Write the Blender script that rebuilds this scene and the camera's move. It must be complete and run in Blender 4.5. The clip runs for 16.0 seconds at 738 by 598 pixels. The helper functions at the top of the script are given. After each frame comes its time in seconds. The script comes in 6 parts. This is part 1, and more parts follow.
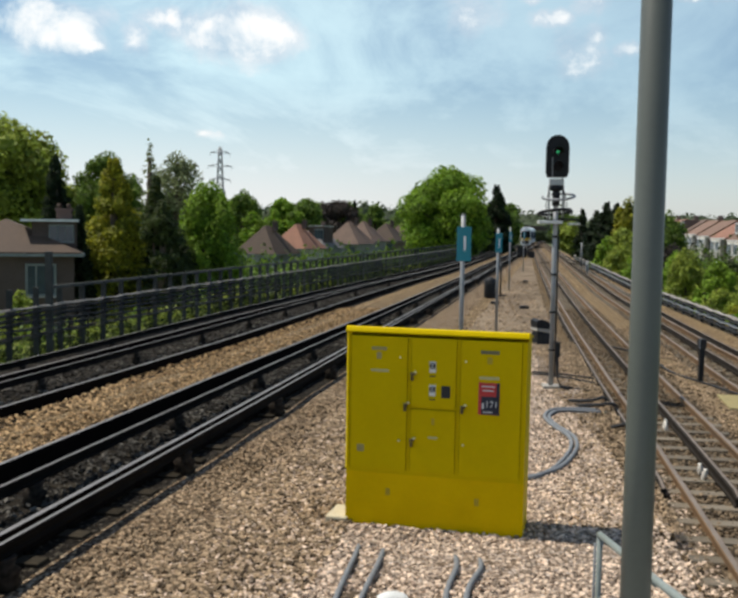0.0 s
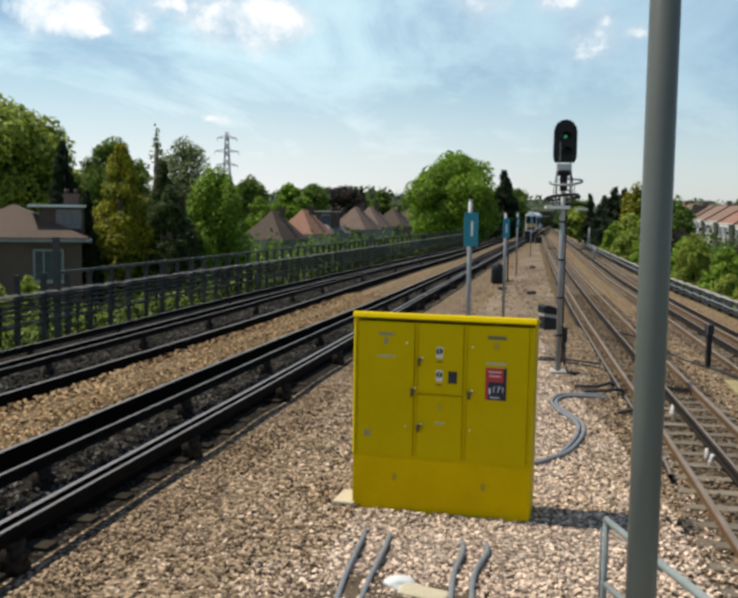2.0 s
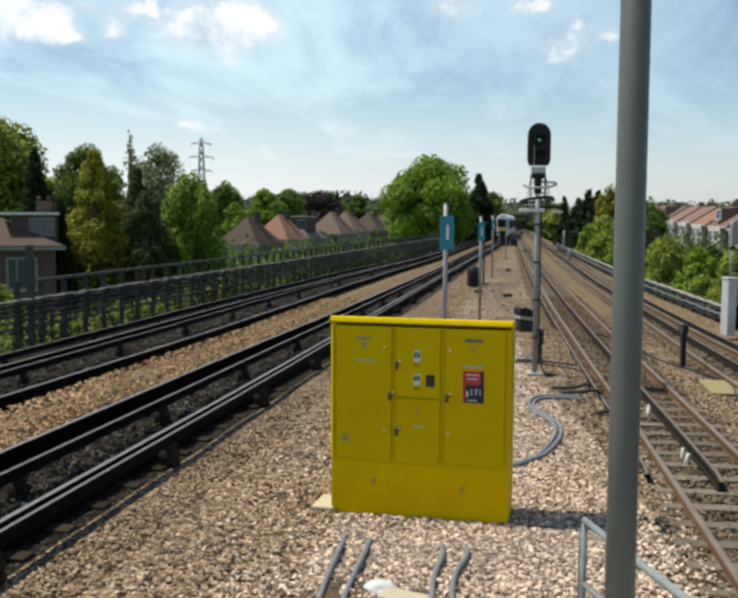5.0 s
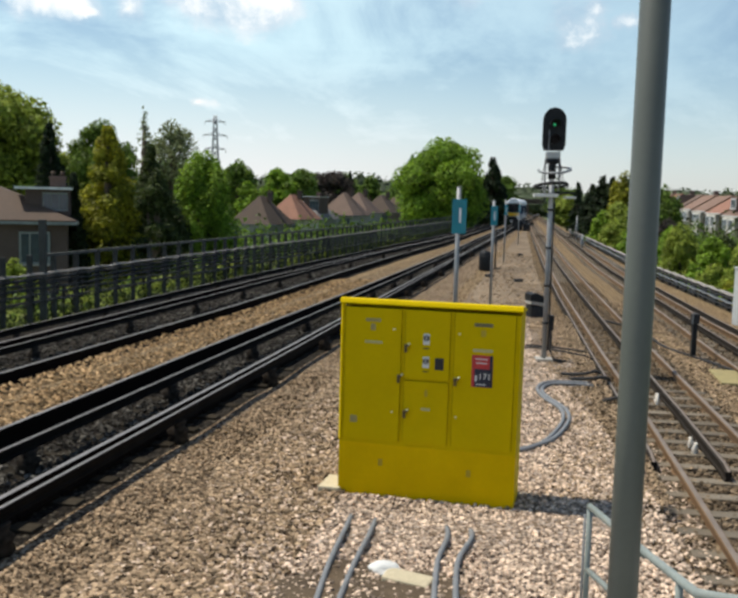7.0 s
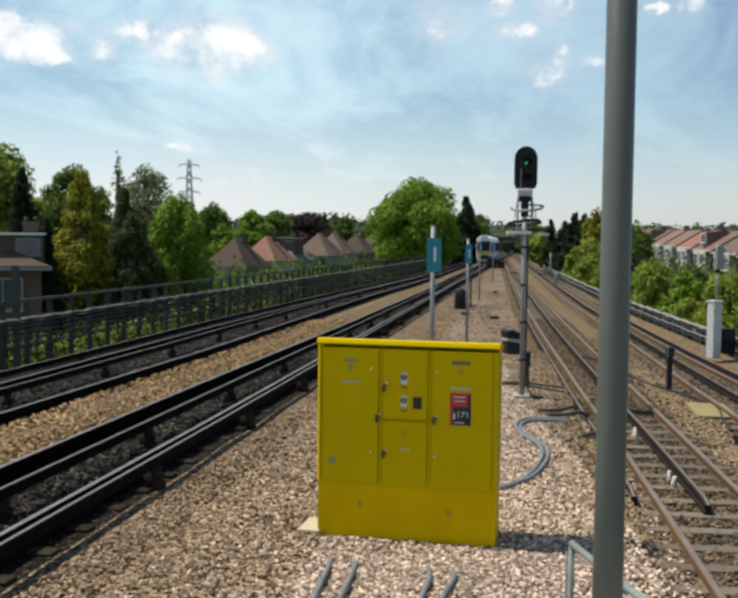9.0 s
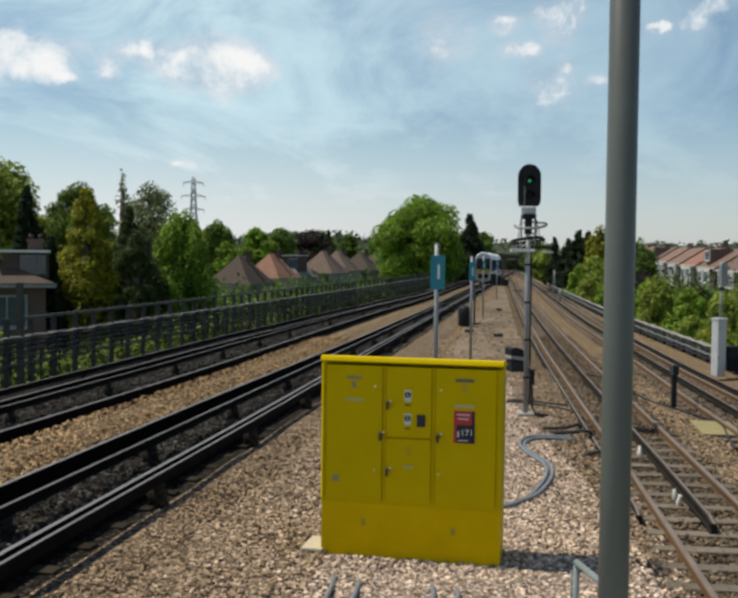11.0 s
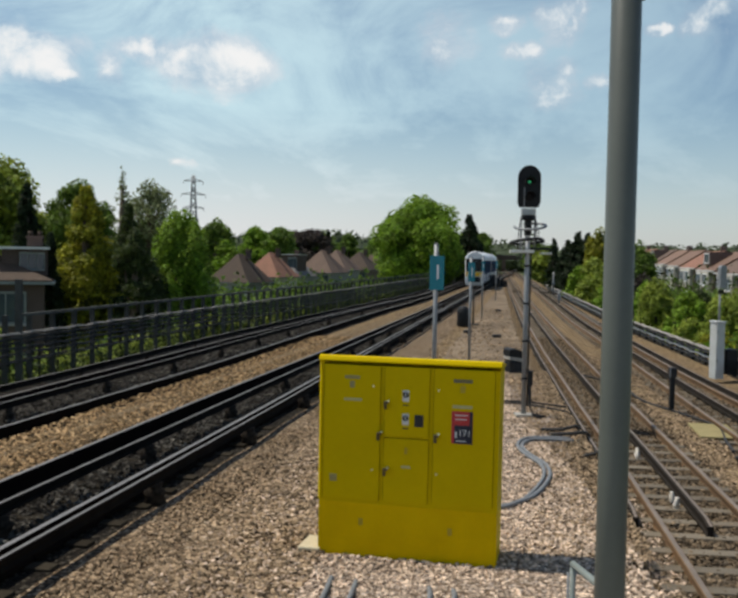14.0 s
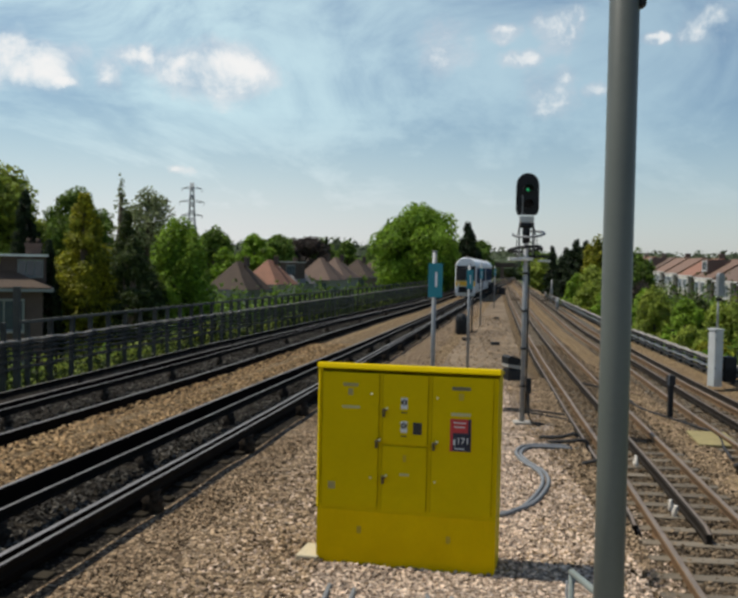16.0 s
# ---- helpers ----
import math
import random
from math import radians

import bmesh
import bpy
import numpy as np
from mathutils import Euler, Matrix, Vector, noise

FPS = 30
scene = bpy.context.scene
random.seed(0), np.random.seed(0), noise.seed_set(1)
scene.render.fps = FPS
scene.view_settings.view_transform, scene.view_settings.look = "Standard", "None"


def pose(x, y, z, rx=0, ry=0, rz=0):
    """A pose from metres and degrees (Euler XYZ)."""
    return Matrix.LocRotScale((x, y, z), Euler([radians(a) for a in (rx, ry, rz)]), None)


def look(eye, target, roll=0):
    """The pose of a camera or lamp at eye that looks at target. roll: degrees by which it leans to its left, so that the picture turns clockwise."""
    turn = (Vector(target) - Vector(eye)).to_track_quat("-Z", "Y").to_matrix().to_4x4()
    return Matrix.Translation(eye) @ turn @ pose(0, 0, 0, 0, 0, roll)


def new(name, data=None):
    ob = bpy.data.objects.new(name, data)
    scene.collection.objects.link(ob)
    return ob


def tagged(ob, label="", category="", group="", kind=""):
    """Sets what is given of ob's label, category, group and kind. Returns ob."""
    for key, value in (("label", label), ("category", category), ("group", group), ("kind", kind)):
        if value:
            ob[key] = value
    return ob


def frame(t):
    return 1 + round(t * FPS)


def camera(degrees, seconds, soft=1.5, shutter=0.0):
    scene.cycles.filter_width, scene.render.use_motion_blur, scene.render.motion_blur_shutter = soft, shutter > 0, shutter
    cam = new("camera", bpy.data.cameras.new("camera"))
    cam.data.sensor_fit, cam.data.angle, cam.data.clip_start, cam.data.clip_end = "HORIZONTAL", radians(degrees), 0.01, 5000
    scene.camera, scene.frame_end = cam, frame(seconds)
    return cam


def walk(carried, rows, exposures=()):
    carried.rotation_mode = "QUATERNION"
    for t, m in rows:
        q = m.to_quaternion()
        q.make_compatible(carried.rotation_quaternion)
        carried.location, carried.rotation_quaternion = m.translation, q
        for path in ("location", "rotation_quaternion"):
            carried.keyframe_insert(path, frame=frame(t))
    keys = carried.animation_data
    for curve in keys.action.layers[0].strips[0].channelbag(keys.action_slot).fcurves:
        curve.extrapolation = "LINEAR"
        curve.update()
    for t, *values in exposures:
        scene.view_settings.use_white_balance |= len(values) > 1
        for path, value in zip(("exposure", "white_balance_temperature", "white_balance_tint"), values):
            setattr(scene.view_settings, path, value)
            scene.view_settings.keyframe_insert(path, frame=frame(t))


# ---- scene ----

EYE = (0.0, 0.0, 3.1)
cam = camera(43.6, 16.0, soft=3.15)
CAM_ROWS = [
    (0, 85.712, -0.796, 1.793), (0.5, 85.581, -0.074, 1.723), (1, 85.498, -0.141, 2.011), (1.5, 85.369, 0.077, 2.331),
    (2, 84.803, -0.773, 2.224), (2.5, 84.774, -0.799, 1.959), (3, 84.741, -1.084, 0.721), (3.5, 84.789, -0.994, 0.661),
    (4, 84.917, -0.851, 0.653), (4.2, 85.013, -0.348, 0.687), (6.3, 85.116, -0.080, 0.800), (6.5, 84.873, -0.281, 1.115),
    (7, 83.952, -1.417, 1.504), (7.5, 84.513, -1.484, 0.350), (8, 84.383, -0.656, 0.267), (8.5, 85.290, -0.647, 0.034),
    (9, 86.447, -0.467, -0.050), (9.5, 86.734, -0.428, -0.034), (9.7, 87.105, -0.364, -0.009), (11.8, 87.552, -0.605, 0.309),
    (12, 87.479, -0.646, 0.310), (12.5, 87.594, -0.831, 0.254), (13, 87.557, -0.827, 0.290), (13.5, 87.518, -0.932, 0.249),
    (14, 87.514, -0.994, 0.139), (14.5, 87.554, -1.283, 0.024), (15, 87.537, -1.373, -0.052), (15.5, 87.641, -1.210, 0.058),
    (16, 87.979, -1.023, 0.042)]
walk(cam, [(t, pose(*EYE, rx, ry, rz)) for t, rx, ry, rz in CAM_ROWS],
     exposures=[(0.0, -0.10), (3.0, -0.04), (8.0, -0.02), (9.5, -0.16), (12.0, -0.33), (16.0, -0.34)])

# ---- light ----
SUN_EL, SUN_AZ = radians(63), radians(-76)      # azimuth from +Y towards +X
world = bpy.data.worlds.new("sky")
scene.world = world
world.use_nodes = True


def build_sky():
    nt = world.node_tree
    nt.nodes.clear()
    n, l = nt.nodes.new, nt.links.new
    out = n("ShaderNodeOutputWorld")
    bg = n("ShaderNodeBackground")
    bg.inputs["Strength"].default_value = 0.08
    sky = n("ShaderNodeTexSky")
    sky.sky_type, sky.sun_disc = "NISHITA", False
    sky.sun_elevation, sky.sun_rotation = SUN_EL, SUN_AZ
    sky.dust_density, sky.air_density, sky.ozone_density = 1.0, 1.0, 0.8
    geo = n("ShaderNodeTexCoord")
    sep = n("ShaderNodeSeparateXYZ")
    l(geo.outputs["Generated"], sep.inputs[0])

    def math_node(op, a, b=None, clamp=False):
        m = n("ShaderNodeMath")
        m.operation, m.use_clamp = op, clamp
        for i, v in enumerate((a, b)):
            if v is None:
                continue
            if isinstance(v, (int, float)):
                m.inputs[i].default_value = v
            else:
                l(v, m.inputs[i])
        return m.outputs[0]

    # cloud layers on a flat deck: direction divided by its height
    zz = math_node("MAXIMUM", sep.outputs["Z"], 0.02)
    comb = n("ShaderNodeCombineXYZ")
    l(math_node("DIVIDE", sep.outputs["X"], math_node("ADD", zz, 0.05)), comb.inputs[0])
    l(math_node("DIVIDE", sep.outputs["Y"], math_node("ADD", zz, 0.05)), comb.inputs[1])

    def noise_tex(vec, scale, detail, rough, dist=0.0):
        t = n("ShaderNodeTexNoise")
        t.inputs["Scale"].default_value, t.inputs["Detail"].default_value = scale, detail
        t.inputs["Roughness"].default_value, t.inputs["Distortion"].default_value = rough, dist
        l(vec, t.inputs["Vector"])
        return t.outputs["Fac"]

    def ramp(v, lo, hi):
        r = n("ShaderNodeMapRange")
        r.interpolation_type = "SMOOTHSTEP"
        r.inputs["From Min"].default_value, r.inputs["From Max"].default_value = lo, hi
        l(v, r.inputs["Value"])
        return r.outputs[0]

    clear = ramp(sep.outputs["Z"], 0.50, 0.30)
    mp = n("ShaderNodeMapping")
    mp.inputs["Scale"].default_value, mp.inputs["Rotation"].default_value = (1.0, 1.0, 1.7), (0.0, radians(24), 0.0)
    l(geo.outputs["Generated"], mp.inputs["Vector"])
    soft_veil = ramp(noise_tex(mp.outputs[0], 4.2, 7, 0.62, 0.7), 0.32, 0.66)
    streaks = ramp(noise_tex(comb.outputs[0], 0.5, 6, 0.6, 1.2), 0.30, 0.72)
    veil = math_node("ADD", math_node("ADD", 0.06, math_node("MULTIPLY", soft_veil, 0.74)), math_node("MULTIPLY", streaks, 0.16))
    veil = math_node("MULTIPLY", veil, math_node("ADD", 0.46, math_node("MULTIPLY", ramp(sep.outputs["X"], 0.42, -0.3), 0.58)))
    wisps = math_node("MULTIPLY", math_node("MULTIPLY", veil, 0.95), clear)
    # cumulus puffs: soft lobes (azimuth, elevation, half-widths) broken up by noise
    az = math_node("ARCTAN2", sep.outputs["X"], sep.outputs["Y"])
    el = math_node("ARCSINE", sep.outputs["Z"])
    bend = [math_node("MULTIPLY", math_node("SUBTRACT", noise_tex(geo.outputs["Generated"], k, 5, 0.6), 0.5), radians(a)) for k, a in ((13.0, 4.0), (16.0, 2.2))]
    az, el = math_node("ADD", az, bend[0]), math_node("ADD", el, bend[1])
    puffs = None
    for a, e, wa, we in ((-21.9, 11.6, 2.2, 1.4), (-18.9, 11.8, 2.4, 0.9), (-9.8, 11.3, 3.4, 1.7), (-7.4, 11.2, 2.2, 1.2), (-11.7, 11.7, 2.4, 1.4), (-15.3, 10.9, 1.0, 1.1), (-13.4, 12.2, 2.2, 0.7), (4.3, 13.4, 2.1, 1.8), (8.3, 14.3, 1.2, 0.5),
                         (11.2, 14.1, 1.4, 1.4), (9.3, 12.6, 1.4, 0.7), (10.9, 10.8, 2.1, 1.5), (10.2, 10.9, 1.6, 1.3), (13.2, 10.8, 0.6, 0.5),
                         (19.9, 13.9, 1.9, 1.4), (16.8, 13.4, 0.7, 0.35), (-18.7, 10.3, 1.0, 0.45), (-20.4, 11.0, 2.8, 1.3), (-11.7, 5.55, 0.55, 0.26),
                         (-34.0, 12.0, 4.0, 1.6), (31.0, 12.0, 3.0, 1.2), (-1.0, 19.0, 4.0, 1.6), (20.0, 21.0, 4.0, 1.5)):
        da = math_node("DIVIDE", math_node("SUBTRACT", az, radians(a)), radians(wa))
        de = math_node("DIVIDE", math_node("SUBTRACT", el, radians(e)), radians(we))
        d2 = math_node("ADD", math_node("MULTIPLY", da, da), math_node("MULTIPLY", de, de))
        lobe = math_node("SUBTRACT", 1.0, math_node("MULTIPLY", d2, 0.5))
        puffs = lobe if puffs is None else math_node("MAXIMUM", puffs, lobe)
    puffs = math_node("MAXIMUM", puffs, -1.6)
    fine = noise_tex(geo.outputs["Generated"], 17.0, 8, 0.62, 0.3)
    body = math_node("ADD", math_node("MULTIPLY", math_node("SUBTRACT", puffs, 0.28), 1.5), math_node("MULTIPLY", math_node("SUBTRACT", fine, 0.5), 4.0))
    cumulus = math_node("MULTIPLY", ramp(body, -0.2, 1.5), 0.95)
    # thin veil round the big clouds
    va = math_node("DIVIDE", math_node("SUBTRACT", az, radians(-14.5)), radians(10.0))
    ve = math_node("DIVIDE", math_node("SUBTRACT", math_node("ADD", el, math_node("MULTIPLY", az, 0.12)), radians(10.0)), radians(3.4))
    around = math_node("SUBTRACT", 1.0, math_node("ADD", math_node("MULTIPLY", va, va), math_node("MULTIPLY", ve, ve)))
    thin = math_node("MULTIPLY", ramp(math_node("ADD", around, math_node("MULTIPLY", math_node("SUBTRACT", fine, 0.5), 2.0)), -0.3, 1.3), 0.6)
    wisps = math_node("MAXIMUM", wisps, thin)
    haze = math_node("MULTIPLY", ramp(sep.outputs["Z"], 0.25, -0.03), math_node("ADD", 0.52, math_node("MULTIPLY", ramp(sep.outputs["X"], 0.4, -0.3), 0.45)))
    cover = math_node("MAXIMUM", math_node("MAXIMUM", wisps, cumulus), haze)
    mix = n("ShaderNodeMix")
    mix.data_type = "RGBA"
    l(cover, mix.inputs["Factor"])
    tint = n("ShaderNodeMix")
    tint.data_type, tint.blend_type = "RGBA", "MULTIPLY"
    tint.inputs["Factor"].default_value, tint.inputs["B"].default_value = 1.0, (1.15, 1.35, 1.45, 1)
    l(sky.outputs[0], tint.inputs["A"])
    l(tint.outputs["Result"], mix.inputs["A"])
    white = n("ShaderNodeMix")
    white.data_type = "RGBA"
    l(cumulus, white.inputs["Factor"])
    low = n("ShaderNodeMix")
    low.data_type = "RGBA"
    l(ramp(sep.outputs["Z"], 0.17, 0.0), low.inputs["Factor"])
    low.inputs["A"].default_value, low.inputs["B"].default_value = (10.1, 13.3, 14.1, 1), (12.7, 12.6, 12.7, 1)
    l(low.outputs["Result"], white.inputs["A"])
    white.inputs["B"].default_value = (15.0, 14.7, 14.4, 1)
    l(white.outputs["Result"], mix.inputs["B"])
    l(mix.outputs["Result"], bg.inputs["Color"])
    l(bg.outputs[0], out.inputs[0])


build_sky()
sun = new("sun", bpy.data.lights.new("sun", "SUN"))
sun.data.energy, sun.data.angle, sun.data.color = 5.0, radians(0.53), (1.0, 0.94, 0.82)
sun_dir = Vector((math.sin(SUN_AZ) * math.cos(SUN_EL), math.cos(SUN_AZ) * math.cos(SUN_EL), math.sin(SUN_EL)))
sun.matrix_world = look(sun_dir * 60, (0, 0, 0))

# ---- materials ----


def material(name, base, rough=0.8, metal=0.0, second=None, scale=6.0, fine=60.0, bump=0.15, amount=0.5, spread=0.0, per="object",
             detail=6, coat=0.0, emit=0.0, spec=0.5, grain=0.5):
    """A procedural surface: base and second colour mixed by large stains, fine grain over both, relief from the grain."""
    m = bpy.data.materials.new(name)
    m.use_nodes = True
    nt = m.node_tree
    n, l = nt.nodes.new, nt.links.new
    b = nt.nodes["Principled BSDF"]
    b.inputs["Roughness"].default_value, b.inputs["Metallic"].default_value = rough, metal
    b.inputs["Coat Weight"].default_value, b.inputs["Specular IOR Level"].default_value = coat, spec
    second = second or tuple(c * 0.7 for c in base)
    co = n("ShaderNodeTexCoord")
    big, small = n("ShaderNodeTexNoise"), n("ShaderNodeTexNoise")
    for t, s in ((big, scale), (small, fine)):
        t.inputs["Scale"].default_value, t.inputs["Detail"].default_value = s, detail
        l(co.outputs["Object"], t.inputs["Vector"])
    r = n("ShaderNodeMapRange")
    r.inputs["From Min"].default_value, r.inputs["From Max"].default_value = 0.35, 0.7
    r.inputs["To Max"].default_value = amount
    l(big.outputs["Fac"], r.inputs["Value"])
    mix = n("ShaderNodeMix")
    mix.data_type = "RGBA"
    mix.inputs["A"].default_value, mix.inputs["B"].default_value = (*base, 1), (*second, 1)
    l(r.outputs[0], mix.inputs["Factor"])
    col = mix.outputs["Result"]
    hsv = n("ShaderNodeHueSaturation")
    l(col, hsv.inputs["Color"])
    v = n("ShaderNodeMath")
    v.operation = "MULTIPLY_ADD"
    l(small.outputs["Fac"], v.inputs[0])
    v.inputs[1].default_value, v.inputs[2].default_value = grain, 1.0 - 0.5 * grain
    val = v.outputs[0]
    if spread:
        if per == "object":
            rnd = n("ShaderNodeObjectInfo").outputs["Random"]
        else:
            rnd = n("ShaderNodeNewGeometry").outputs["Random Per Island"]
        a = n("ShaderNodeMath")
        a.operation = "MULTIPLY_ADD"
        l(rnd, a.inputs[0])
        a.inputs[1].default_value, a.inputs[2].default_value = 2 * spread, 1 - spread
        p = n("ShaderNodeMath")
        p.operation = "MULTIPLY"
        l(val, p.inputs[0])
        l(a.outputs[0], p.inputs[1])
        val = p.outputs[0]
    l(val, hsv.inputs["Value"])
    l(hsv.outputs[0], b.inputs["Base Color"])
    if bump:
        bm = n("ShaderNodeBump")
        bm.inputs["Strength"].default_value, bm.inputs["Distance"].default_value = bump, 0.02
        l(small.outputs["Fac"], bm.inputs["Height"])
        l(bm.outputs[0], b.inputs["Normal"])
    if emit:
        b.inputs["Emission Color"].default_value = (*base, 1)
        b.inputs["Emission Strength"].default_value = emit
    return m


def ballast_material(name, tones, gap, scale=23.0, patch=(0.17, 0.12, 0.075)):
    """Crushed stone: cells of mixed stone colours, dark gaps, rusty patches."""
    m = bpy.data.materials.new(name)
    m.use_nodes = True
    nt = m.node_tree
    n, l = nt.nodes.new, nt.links.new
    b = nt.nodes["Principled BSDF"]
    b.inputs["Roughness"].default_value, b.inputs["Specular IOR Level"].default_value = 0.95, 0.1
    co = n("ShaderNodeTexCoord")
    vo = n("ShaderNodeTexVoronoi")
    vo.inputs["Scale"].default_value = scale
    l(co.outputs["Object"], vo.inputs["Vector"])
    sp = n("ShaderNodeSeparateColor")
    l(vo.outputs["Color"], sp.inputs[0])
    cr = n("ShaderNodeValToRGB")
    cr.color_ramp.interpolation = "CONSTANT"
    els = cr.color_ramp.elements
    while len(els) < len(tones):
        els.new(0.5)
    for i, c in enumerate(tones):
        els[i].position, els[i].color = i / len(tones), (*c, 1)
    l(sp.outputs[0], cr.inputs[0])
    dk = n("ShaderNodeMapRange")
    dk.inputs["From Min"].default_value, dk.inputs["From Max"].default_value = 0.45, 0.72
    l(vo.outputs["Distance"], dk.inputs["Value"])
    big = n("ShaderNodeTexNoise")
    big.inputs["Scale"].default_value, big.inputs["Detail"].default_value = 0.6, 6
    l(co.outputs["Object"], big.inputs["Vector"])
    pr = n("ShaderNodeMapRange")
    pr.inputs["From Min"].default_value, pr.inputs["From Max"].default_value = 0.45, 0.7
    pr.inputs["To Max"].default_value = 0.5
    l(big.outputs["Fac"], pr.inputs["Value"])
    m1, m2 = n("ShaderNodeMix"), n("ShaderNodeMix")
    m1.data_type = m2.data_type = "RGBA"
    l(dk.outputs[0], m1.inputs["Factor"])
    l(cr.outputs[0], m1.inputs["A"])
    m1.inputs["B"].default_value = (*gap, 1)
    l(pr.outputs[0], m2.inputs["Factor"])
    l(m1.outputs["Result"], m2.inputs["A"])
    m2.inputs["B"].default_value = (*patch, 1)
    l(m2.outputs["Result"], b.inputs["Base Color"])
    bp = n("ShaderNodeBump")
    bp.inputs["Strength"].default_value, bp.inputs["Distance"].default_value = 1.0, 0.04
    bp.invert = True
    l(vo.outputs["Distance"], bp.inputs["Height"])
    l(bp.outputs[0], b.inputs["Normal"])
    return m


def leaf_material(name, base, second):
    m = material(name, base, rough=0.65, second=second, scale=0.7, fine=9.0, bump=0.0, amount=0.8, spread=0.6, per="island", detail=3)
    b = m.node_tree.nodes["Principled BSDF"]
    b.inputs["Specular IOR Level"].default_value = 0.25
    tr = m.node_tree.nodes.new("ShaderNodeBsdfTranslucent")
    add = m.node_tree.nodes.new("ShaderNodeMixShader")
    add.inputs[0].default_value = 0.38
    hs = [x for x in m.node_tree.nodes if x.type == "HUE_SAT"][0]
    m.node_tree.links.new(hs.outputs[0], tr.inputs["Color"])
    m.node_tree.links.new(b.outputs[0], add.inputs[1])
    m.node_tree.links.new(tr.outputs[0], add.inputs[2])
    out = [x for x in m.node_tree.nodes if x.type == "OUTPUT_MATERIAL"][0]
    m.node_tree.links.new(add.outputs[0], out.inputs[0])
    return m


PALE = [(0.38, 0.29, 0.22), (0.46, 0.37, 0.29), (0.28, 0.20, 0.145), (0.55, 0.46, 0.39), (0.20, 0.145, 0.10), (0.40, 0.32, 0.26)]
BROWN = [(0.29, 0.195, 0.095), (0.35, 0.245, 0.13), (0.21, 0.135, 0.065), (0.40, 0.30, 0.18), (0.16, 0.105, 0.055)]
DARK = [(0.13, 0.10, 0.07), (0.17, 0.13, 0.09), (0.09, 0.07, 0.05), (0.24, 0.20, 0.15)]
SOOTY = [(0.016, 0.013, 0.011), (0.028, 0.023, 0.018), (0.012, 0.010, 0.008), (0.075, 0.065, 0.05)]
M_BALLAST = ballast_material("pale ballast", PALE, (0.10, 0.07, 0.05))
M_BROWN = ballast_material("rusty ballast", BROWN, (0.08, 0.055, 0.035))
M_TRACKBED = ballast_material("dirty track ballast", DARK, (0.045, 0.035, 0.025))
M_SOOTY = ballast_material("sooty track ballast", SOOTY, (0.010, 0.008, 0.006), patch=(0.02, 0.016, 0.012))
M_STONE = material("ballast stone", (0.56, 0.43, 0.325), 0.95, second=(0.39, 0.295, 0.215), scale=0.7, fine=40, bump=0.3, spread=0.68, per="island", spec=0.1)
M_TANBALLAST = ballast_material("brown ballast", [(0.28, 0.195, 0.12), (0.36, 0.26, 0.165), (0.18, 0.122, 0.073), (0.44, 0.34, 0.235), (0.13, 0.085, 0.052)], (0.05, 0.035, 0.024))
M_TANSTONE = material("brown ballast stone", (0.295, 0.213, 0.135), 0.95, second=(0.125, 0.085, 0.049), scale=0.7, fine=40, bump=0.3, spread=0.85, per="island", spec=0.1)
M_BEDSTONE = material("dirty track bed stone", (0.17, 0.125, 0.08), 0.95, second=(0.08, 0.057, 0.036), scale=0.7, fine=40, bump=0.3, spread=0.85, per="island", spec=0.1)
M_SOOTSTONE = material("sooty stone", (0.105, 0.095, 0.08), 0.95, second=(0.012, 0.010, 0.008), scale=1.6, fine=40, bump=0.3, spread=0.8, per="island", spec=0.1, amount=1.0)
M_RUSTSTONE = material("rusty stone", (0.36, 0.24, 0.125), 0.95, second=(0.17, 0.10, 0.045), scale=0.9, fine=40, bump=0.3, spread=0.85, per="island", spec=0.1)
M_GRASS = material("rough grass", (0.075, 0.11, 0.03), 0.95, second=(0.14, 0.14, 0.05), scale=0.5, fine=14, bump=0.6, amount=0.9)
M_EARTH = material("bare earth path", (0.24, 0.18, 0.122), 0.95, second=(0.085, 0.062, 0.043), scale=0.45, fine=24, bump=0.6, amount=0.9, spec=0.1, grain=0.9)
M_DIRT = material("dark trodden dirt", (0.12, 0.088, 0.058), 0.95, second=(0.07, 0.052, 0.036), scale=3.0, fine=34, bump=0.7, amount=0.9, spec=0.1, grain=0.9)
# near-black for everything but the head of the left tracks' rails, and wheelsets
M_RAILSIDE = material("near-black rail steel", (0.007, 0.005, 0.0045), 0.9, 0.0, second=(0.016, 0.011, 0.008), scale=2.0, fine=50, spec=0.03)
M_RAILRUST = material("orange near-black rail steel", (0.19, 0.105, 0.045), 0.85, 0.0, second=(0.075, 0.046, 0.027), scale=0.5, fine=50)
M_RAILTOP = material("worn rail head", (0.30, 0.27, 0.25), 0.5, 0.7, second=(0.18, 0.16, 0.15), scale=3.0, fine=50, bump=0.05)
M_BROWNTOP = material("dull brown rail head", (0.25, 0.20, 0.16), 0.55, 0.3, second=(0.14, 0.11, 0.085), scale=3.0, fine=50, bump=0.05, spec=0.2)
M_RUSTCOND = material("rusty conductor rail steel", (0.028, 0.022, 0.017), 0.8, 0.0, second=(0.015, 0.012, 0.01), scale=3.0, fine=50, bump=0.05, spec=0.08)
M_DUSTCABLE = material("pale dusty cable", (0.34, 0.31, 0.28), 0.7, second=(0.14, 0.13, 0.12), scale=5, fine=50, bump=0.05, spec=0.1)
